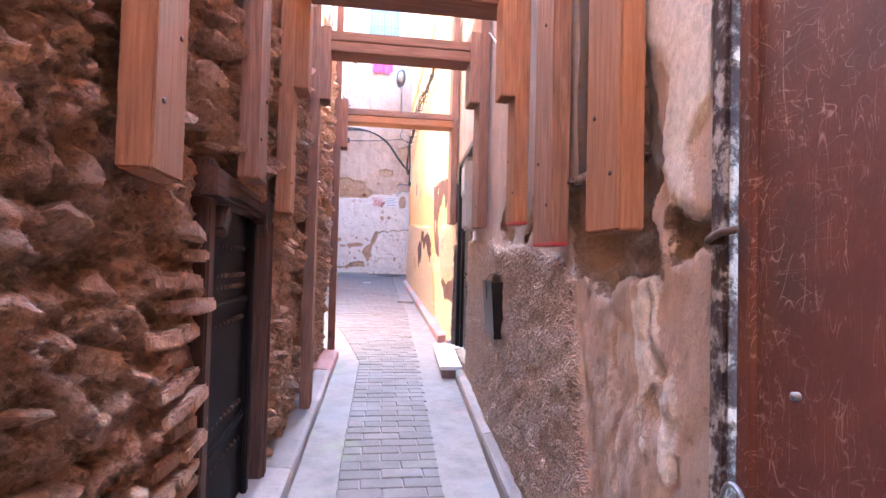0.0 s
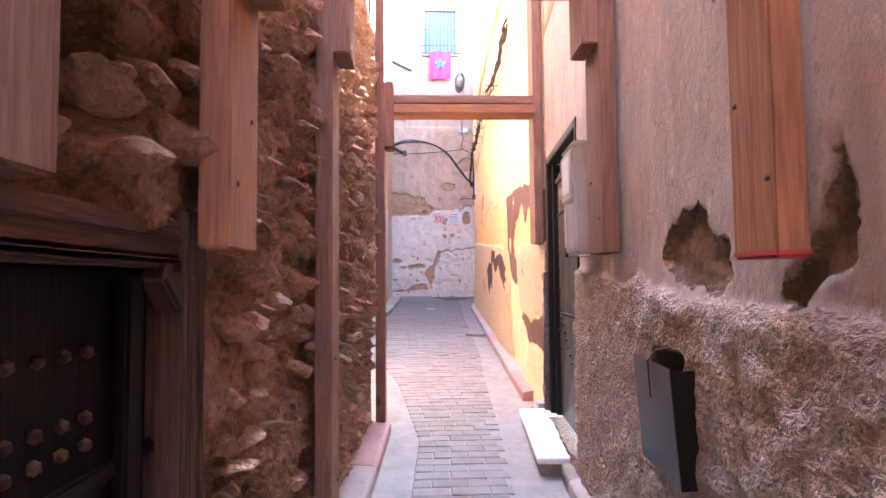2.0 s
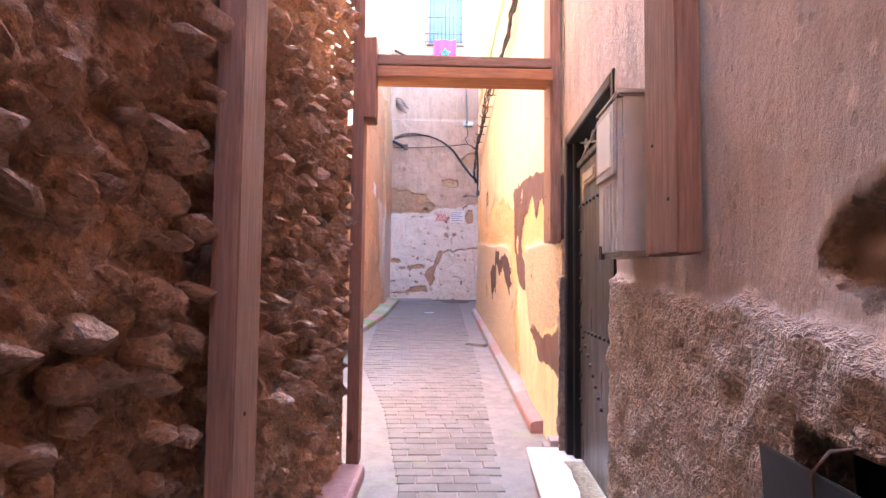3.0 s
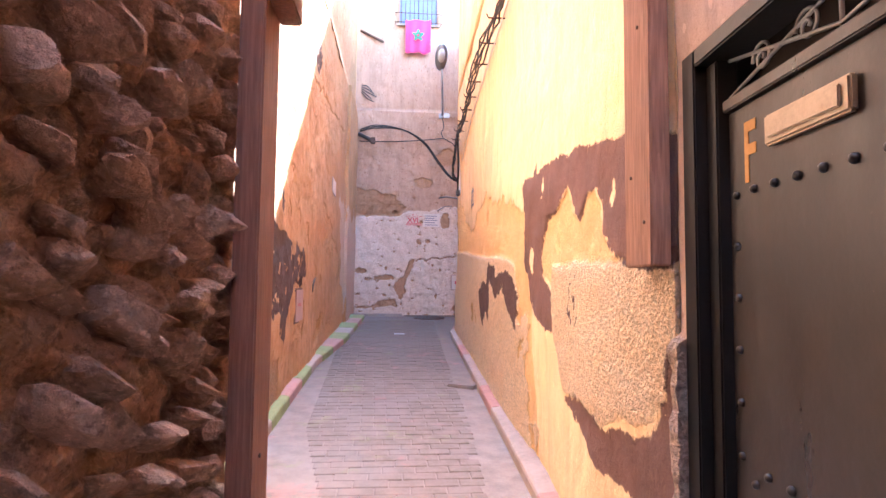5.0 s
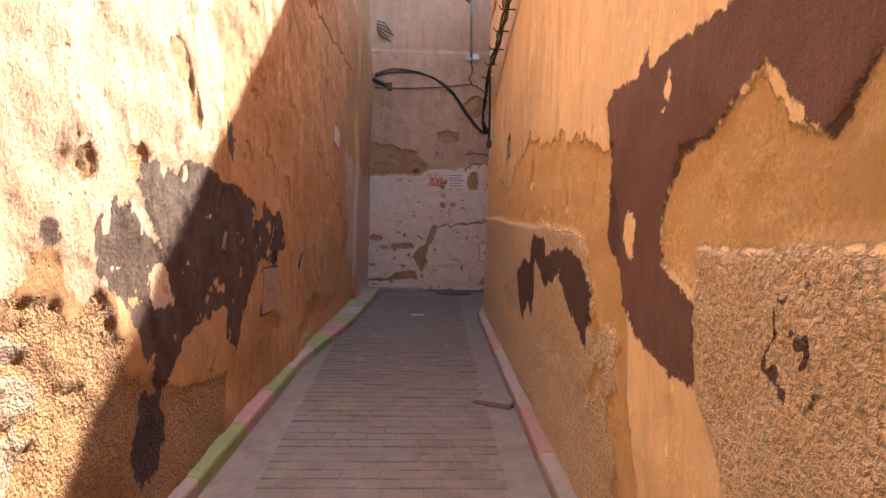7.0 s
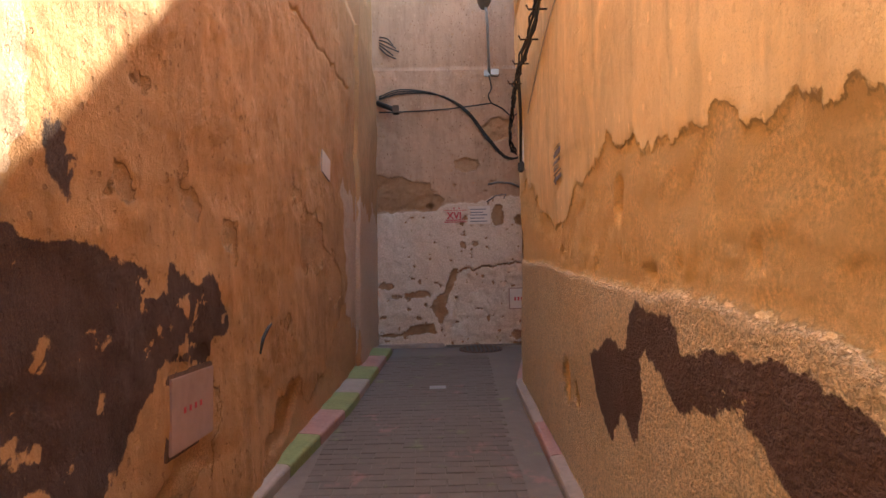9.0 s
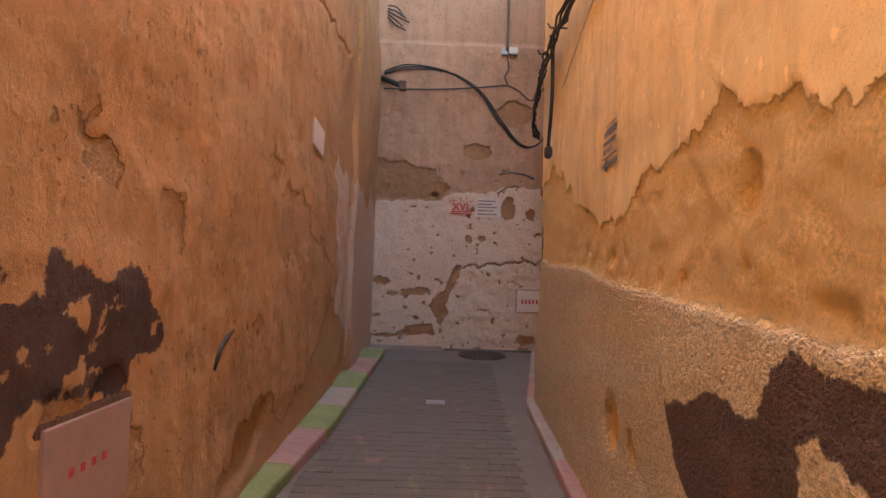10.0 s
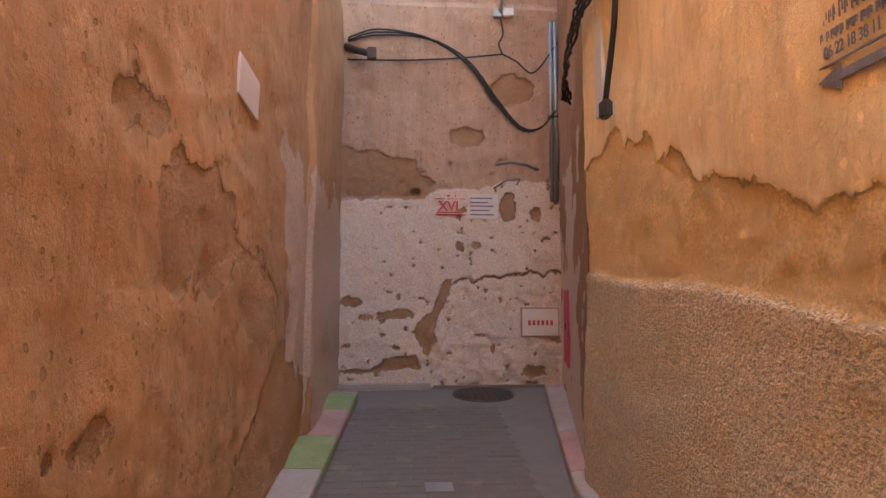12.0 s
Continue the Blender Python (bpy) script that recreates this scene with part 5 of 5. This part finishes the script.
def curve(*pts, n=10, wob=0.0, seed=1):
    """A smooth line through a few points."""
    p = [Vector(q) for q in pts]
    p = [2 * p[0] - p[1]] + p + [2 * p[-1] - p[-2]]
    rn = random.Random(seed)
    out = []
    for i in range(1, len(p) - 2):
        for k in range(n):
            t = k / n
            a, b, c, d = p[i - 1], p[i], p[i + 1], p[i + 2]
            q = 0.5 * (2 * b + (c - a) * t + (2 * a - 5 * b + 4 * c - d) * t * t + (3 * b - 3 * c + d - a) * t ** 3)
            out.append(q + wob * Vector((rn.uniform(-1, 1), rn.uniform(-1, 1), rn.uniform(-1, 1))))
    return out + [p[-2]]


fy = FAR_Y - 0.06
main = [(-0.62, fy, 5.82), (-0.2, fy, 5.93), (0.5, fy, 5.86), (1.05, fy, 5.55), (1.45, fy, 5.0), (1.78, fy, 4.62), (2.05, fy - 0.05, 4.60), (2.24, fy - 0.25, 4.80)]
cable("cable_bundle", [curve(*[(x, y - 0.012 * k, z + 0.02 * k + 0.02 * math.sin(x * 4 + k)) for x, y, z in main], wob=0.004, seed=k) for k in range(3)], "thick black cable bundle arching over the end wall", r=0.013)
cable("wire", [curve((-0.62, fy, 5.55), (0.2, fy, 5.57), (0.9, fy, 5.62), (1.55, fy, 5.70)), curve((1.55, fy, 5.70), (1.75, fy, 5.60), (2.0, fy, 5.45), (2.35, fy, 5.9)),
               curve((1.52, fy, 6.25), (1.56, fy, 6.0), (1.5, fy, 5.85), (1.55, fy, 5.70))], "thin black wires strung along the end wall", r=0.012)
g = thing("wall_bracket", (-0.5, FAR_Y, 5.6), "black iron stub projecting from the corner", "bracket")
part("stub", rod([(-0.15, -0.02, 0.15), (0.0, -0.15, 0.05), (0.22, -0.45, -0.12)], 0.05), CABLE, g)
part("tip", box((0.17, -0.52, -0.2), (0.29, -0.40, -0.05), 0.01), IRON, g)
g = thing("drain_pipe", (-0.5, FAR_Y, 8.3), "dark spout pipe sticking out of the end wall", "pipe")
part("spout", rod([(-0.15, 0, 0.22), (0.45, -0.1, -0.1)], 0.035), IRON, g)
g = thing("wire_stub", (-0.45, FAR_Y, 6.8), "tangled black wire ends on the corner", "wire")
for k in range(5):
    part("strand", rod(curve((-0.15, -0.03, 0.25 - 0.05 * k), (0.0, -0.10, 0.2 - 0.08 * k), (0.12 + 0.06 * (k % 3), -0.12, 0.06 - 0.07 * k)), 0.012, 6), CABLE, g)

# cables down the right wall to its corner
bundle = []
for k in range(5):
    o = 0.05 * k
    z = 4.50 + 0.045 * k
    bundle.append(curve((right2_x(8.8) - 0.05, 8.8, z + 0.25), (right2_x(10) - 0.07, 10.0, z + 0.02), (right2_x(12) - 0.08 - 0.012 * k, 12.0, z + 0.10), (right2_x(13.7) - 0.09, 13.7, z), (right2_x(15.2) - 0.10, 15.2, z - 0.06),
                        (1.47, 16.0, z - 0.12), (1.46, 16.25, 4.12 + 0.02 * k), (1.50 + 0.02 * k, 16.5, 4.02 - 0.01 * k), wob=0.02, seed=20 + k))
cable("cable_bundle", bundle, "tangled black cables fixed along the orange wall", r=0.011)
cable("cable_drop", [curve((right2_x(15.3) - 0.08, 15.2, 4.70), (right2_x(15.3) - 0.1, 15.02, 4.55), (right2_x(15.2) - 0.07, 15.1, 4.1), (right2_x(15.3) - 0.05, 15.35, 3.62))], "black cable dropping to a small box", r=0.02)
g = thing("cable_end", (right2_x(15.35) - 0.05, 15.35, 3.56), "black taped cable end on the orange wall", "cable box")
part("tape", box((-0.035, -0.05, -0.05), (0.035, 0.05, 0.07), 0.015), CABLE, g)
g = thing("conduit", (1.56, 15.62, 3.6), "pale square cable duct on the wall corner", "conduit")
part("duct", box((-0.055, -0.09, 0), (0.03, 0.06, 0.72), 0.006), BOX_PALE, g)
cable("wire", [curve((right2_x(9.0) - 0.03, 9.0, 4.6), (right2_x(12) - 0.03, 12.2, 4.4), (right2_x(14) - 0.03, 13.6, 4.35), (right2_x(15) - 0.03, 14.8, 4.05))], "thin loose wire on the orange wall", WIRE_WHITE, 0.006)
for k in range(9):
    y = 10.4 + 0.62 * k
    g = thing("cable_clip", (right2_x(y), y, 4.58), "rusty iron cable spike in the wall", "clip", "cable clips")
    part("spike", rod([(0.02, 0, 0), (-0.16, 0, 0.0), (-0.18, 0, 0.04)], 0.009, 6), IRON, g)
cable("wire", [curve((right_x(4.7) - 0.03, 4.72, 3.5), (right_x(3.4) - 0.03, 3.5, 2.75), (right_x(3.2) - 0.04, 3.28, 2.45), (right_x(3.1) - 0.05, 3.12, 2.3))], "loose pale wire hanging over the plaster", WIRE_WHITE, 0.006)

g = thing("narrow_door", (1.545 + 0.228 * 2.2, 18.22, 1.52), "narrow magenta painted metal door panel", "door")
g.rotation_euler = (0, 0, radians(-12.8))
part("panel", box((-0.03, -0.34, 0), (0.02, 0.30, 0.85), 0.006), MAGENTA, g)
part("handle", box((-0.045, -0.1, 0.4), (-0.03, -0.05, 0.47), 0.004), IRON, g)
for x in (2.24, 2.31):
    g = thing("pipe", (x, FAR_Y - 0.05, 3.6), "thin grey conduit pipe up the end wall", "pipe")
    part("tube", rod([(0, 0, 0), (0, 0, 2.6)], 0.028), GREY_IRON, g)
    part("clamp", box((-0.04, -0.03, 1.2), (0.04, 0.05, 1.23), 0.004), IRON, g)

# ---- kerbs: real steps, in painted lengths ----
def kerb_run(name, front, back, y0, y1, height, paints, label, lengths=(0.62, 0.8)):
    g = thing(name, (front(y0), y0, ground(y0)), label, "kerb", kind="structure")
    inv = g.matrix_world.inverted()
    rn, y, k = random.Random(7), y0, 0
    while y < y1 - 0.05:
        e = min(y1, y + rn.uniform(*lengths))
        bm = bmesh.new()
        n = 4
        rings = []
        for i in range(n + 1):
            t = y + 0.003 + (e - y - 0.006) * i / n
            f, b, z = front(t), back(t), ground(t)
            s = 1 if b > f else -1
            j = lambda q: 0.007 * noise.noise((t * 5, q, k))
            prof = [(f + j(1), z - 0.05), (f + j(2), z + height - 0.025), (f + s * 0.008, z + height - 0.008 + j(3)), (f + s * 0.03, z + height + j(4)), (b, z + height + 0.012 + j(5)), (b, z - 0.05)]
            rings.append([bm.verts.new((x, t, q)) for x, q in prof])
        for r, q in zip(rings, rings[1:]):
            for i in range(5):
                bm.faces.new((r[i], q[i], q[i + 1], r[i + 1]))
        bm.faces.new(rings[0]); bm.faces.new(rings[-1][::-1])
        bmesh.ops.recalc_face_normals(bm, faces=bm.faces)
        ob = part("kerb_stone", bm, paints[k % len(paints)], g)
        ob.matrix_parent_inverse = inv
        y, k = e, k + 1


kerb_run("kerb_left_near", lambda y: left_x(y) + 0.16 + 0.004 * y, lambda y: left_x(y) - 0.04, 1.0, 6.4, 0.09, [KERB_PLAIN, KERB_PLAIN, CONCRETE, KERB_PLAIN, KERB_PINK], "worn pale concrete kerb along the rubble wall", (1.0, 1.4))
kerb_run("kerb_right_near", lambda y: right_x(y) - 0.11, lambda y: right_x(y) + 0.03, 1.0, 5.42, 0.10, [KERB_PLAIN, CONCRETE], "worn pale concrete kerb along the plaster wall", (1.2, 1.7))
kerb_run("kerb_left_far", lambda y: float(np.interp(y, [6.6, 12.9, 15.1, 19.0], [-0.80, -0.77, -0.53, -0.38])), lambda y: left2_x(y) - 0.04, 6.7, 18.95, 0.11,
         [KERB_GREEN, KERB_PINK, KERB_GREEN, KERB_PLAIN], "kerb painted in worn green, pink and white lengths", (0.75, 0.95))
kerb_run("kerb_right_far", lambda y: right2_x(y) - 0.125 if y < 16 else right2_x(16) - 0.125 + 0.19 * (y - 16), lambda y: right2_x(y) + 0.03 if y < 16 else 1.565 + 0.228 * (y - 16), 7.3, 19.3, 0.10,
         [KERB_PINK, KERB_PLAIN, KERB_PLAIN], "kerb in worn pink and pale lengths along the orange wall", (0.9, 1.2))
g = thing("skirting_step", (0.0, FAR_Y - 0.12, ground(19.5)), "low concrete plinth along the end wall", "plinth", kind="structure")
part("block", box((-0.75, -0.04, -0.05), (0.55, 0.14, 0.075), 0.02), KERB_PLAIN, g)
part("block", box((0.56, 0.02, -0.05), (2.25, 0.14, 0.04), 0.02), CONCRETE, g)

# ---- things on the ground ----
g = thing("drain_grate", (1.2, 19.15, ground(19.15) + 0.01), "oval dark iron drain grate in the paving", "drain")
bm = bmesh.new()
bmesh.ops.create_cone(bm, cap_ends=True, segments=28, radius1=0.40, radius2=0.39, depth=0.024)
part("rim", bm, IRON, g)
for k in range(9):
    x = -0.32 + 0.08 * k
    l = math.sqrt(max(0.01, 0.36 ** 2 - x * x))
    part("bar", box((x - 0.018, -l, 0.012), (x + 0.018, l, 0.022), 0.003), CABLE, g)
g.rotation_euler = (radians(3.0), 0, 0)
g = thing("loose_slab", (1.12, 11.62, ground(11.62) + 0.012), "broken loose paving slab beside the gutter", "paving slab")
part("slab", box((-0.17, -0.12, -0.02), (0.17, 0.12, 0.035), 0.012), CONCRETE, g)
g.rotation_euler = (radians(3), 0, radians(-28))
g = thing("valve_cover", (0.42, 16.2, ground(16.2) + 0.008), "small square iron valve cover in the paving", "cover")
part("lid", box((-0.11, -0.09, -0.02), (0.11, 0.09, 0.006), 0.004), GREY_IRON, g)
part("frame", box((-0.13, -0.11, -0.02), (0.13, 0.11, 0.002), 0.004), IRON, g)
g.rotation_euler = (radians(3), 0, 0)

# ---- rubble stones in the left wall: the nearest are parts, the rest is one mesh ----
def stone_mesh(seed, flat_top):
    rn = random.Random(seed)
    bm = bmesh.new()
    bmesh.ops.create_icosphere(bm, subdivisions=3, radius=1)
    o = Vector((rn.uniform(0, 50), rn.uniform(0, 50), rn.uniform(0, 50)))
    cuts = [(Vector((rn.uniform(-1, 1), rn.uniform(-1, 1), rn.uniform(-1, 1))).normalized(), rn.uniform(0.36, 0.72)) for _ in range(16)]
    for v in bm.verts:
        p = v.co * (1 + 0.25 * noise.noise(v.co * 1.4 + o) + 0.12 * noise.noise(v.co * 3.5 + o) + 0.10 * noise.noise(v.co * 6 + o))
        for n, d in cuts:                       # broken faces
            e = p.dot(n) - d
            if e > 0:
                p = p - n * e * 0.96
        v.co = p * (1 + 0.045 * noise.noise(v.co * 11 + o) + 0.03 * noise.noise(v.co * 19 + o))
    me = bpy.data.meshes.new("stone")
    bm.to_mesh(me)
    bm.free()
    me.materials.append(RUBBLE)
    return me


STONES = [stone_mesh(s, 0) for s in range(14)]
wall_ob = bpy.data.objects["wall_left_rubble"]
rn = random.Random(11)
taken, picks = [], []


def clear_of(y, z, ry, rz):
    if 1.92 < y + ry and y - ry < 3.2 and z - rz < 1.74:
        return False                            # the door
    return all(((y - a) / (ry + c)) ** 2 + ((z - b) / (rz + d)) ** 2 > 0.50 for a, b, c, d in taken)


tries = 0
while len(picks) < 1150 and tries < 26000:
    tries += 1
    y, z = rn.uniform(-0.3, 6.58), rn.uniform(0.15, 3.6)
    upper = z > 1.15 + 0.12 * math.sin(y * 2.1)
    if y < 1.9:                                 # big rough boulders near the start
        ry, rz, out, tilt = rn.uniform(0.05, 0.13), rn.uniform(0.03, 0.075), rn.uniform(-0.035, 0.015), rn.uniform(-35, 15)
        if rn.random() < 0.6:
            continue
    elif upper:
        ry, rz, out, tilt = rn.uniform(0.045, 0.11), rn.uniform(0.022, 0.048), rn.uniform(0.0, 0.05), rn.gauss(-32, 9)
    else:                                       # below, earth plaster covers most of them
        if rn.random() < 0.55:
            continue
        ry, rz, out, tilt = rn.uniform(0.04, 0.085), rn.uniform(0.02, 0.045), rn.uniform(-0.03, 0.015), rn.gauss(-15, 20)
    if 1.50 < y < 2.02 and z < 1.56:            # brick courses stand here
        continue
    if not clear_of(y, z, ry * 0.85, rz):
        continue
    taken.append((y, z, ry * 0.85, rz))
    picks.append((y, z, ry, rz, out, tilt, rn.randrange(14), rn.uniform(-12, 12)))

BRICK = []
for k in range(5):
    bm = box((-0.09, -0.105, -0.022), (0.09, 0.105, 0.022), 0.008)
    for v in bm.verts:
        v.co += 0.014 * noise.noise_vector(v.co * 16 + Vector((k * 7, 0, 0)))
    me = bpy.data.meshes.new("brick")
    bm.to_mesh(me)
    bm.free()
    me.materials.append(RUBBLE)
    BRICK.append(me)
z, row = ground(1.8) + 0.10, 0
while z < 1.52:
    for y in ((1.62, 1.84) if row % 2 else (1.71, 1.90)):
        if rn.random() < 0.85:
            ob = new("brick", BRICK[rn.randrange(5)])
            ob.parent = wall_ob
            ob.matrix_basis = Matrix.Translation((left_x(y) - 0.045 + rn.uniform(-0.02, 0.02), y + rn.uniform(-0.015, 0.015), z)) @ pose(0, 0, 0, rn.uniform(-4, 3), rn.uniform(-3, 3), rn.uniform(-7, 7))
    z += rn.uniform(0.066, 0.08)
    row += 1

near_picks = sorted(picks, key=lambda p: abs(p[1] - 1.6) + 0.15 * abs(p[0] - 3.6))
verts, faces = [], []
for i, (y, z, ry, rz, out, tilt, k, yaw) in enumerate(near_picks):
    m = Matrix.Translation((left_x(y) + out - 0.012, y, z)) @ pose(0, 0, 0, -tilt * -1, 0, yaw) @ Matrix.Diagonal((0.092 if ry > 0.05 else 0.06, ry, rz * 1.1, 1))
    if i < 300:
        ob = new("stone", STONES[k])
        ob.parent = wall_ob
        ob.matrix_basis = m
    else:
        base = len(verts)
        verts += [m @ v.co for v in STONES[k].vertices]
        faces += [[base + q for q in p.vertices] for p in STONES[k].polygons]
me = bpy.data.meshes.new("stones")
me.from_pydata(verts, [], faces)
me.materials.append(RUBBLE)
ob = tagged(new("stones", me), kind="stuff")
ob.parent = wall_ob

# ---- pavers across the lane ----
def paver_mesh(w, d):
    bm = slab(bmesh.new(), (-w / 2, -d / 2, -0.03), (w / 2, d / 2, 0.012))
    top = [e for e in bm.edges if all(v.co.z > 0 for v in e.verts)]
    bmesh.ops.bevel(bm, geom=top, offset=0.005, segments=1, affect="EDGES")
    me = bpy.data.meshes.new("paver")
    bm.to_mesh(me)
    bm.free()
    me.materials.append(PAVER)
    return me


PAVE = {w: paver_mesh(w, 0.117) for w in (0.24, 0.16, 0.12)}
floor_ob = bpy.data.objects["pavement"]
rn = random.Random(5)
verts, faces, count, row = [], [], 0, 0
y = 1.4
while y < 18.6:
    a, b = lane0(y), lane1(y)
    x = a + (0 if row % 2 else -0.12)
    while x < b - 0.04:
        w = 0.24
        lo, hi = max(x, a), min(x + w, b)
        size = min(PAVE, key=lambda q: abs(q - (hi - lo)))
        if hi - lo > 0.08:
            m = Matrix.Translation(((lo + hi) / 2, y, ground(y) + rn.uniform(-0.002, 0.004))) @ pose(0, 0, 0, 3.03 + rn.uniform(-0.8, 0.8), rn.uniform(-0.8, 0.8), rn.uniform(-0.8, 0.8)) @ Matrix.Diagonal(((hi - lo - 0.007) / size, 1, 1, 1))
            if (2.8 < y < 7.4 or 12.2 < y < 14.4) and count < 300:
                ob = new("paver", PAVE[size])
                ob.parent, ob.matrix_basis = floor_ob, m
                count += 1
            else:
                base = len(verts)
                verts += [m @ v.co for v in PAVE[size].vertices]
                faces += [[base + q for q in p.vertices] for p in PAVE[size].polygons]
        x += w
    y += 0.124
    row += 1
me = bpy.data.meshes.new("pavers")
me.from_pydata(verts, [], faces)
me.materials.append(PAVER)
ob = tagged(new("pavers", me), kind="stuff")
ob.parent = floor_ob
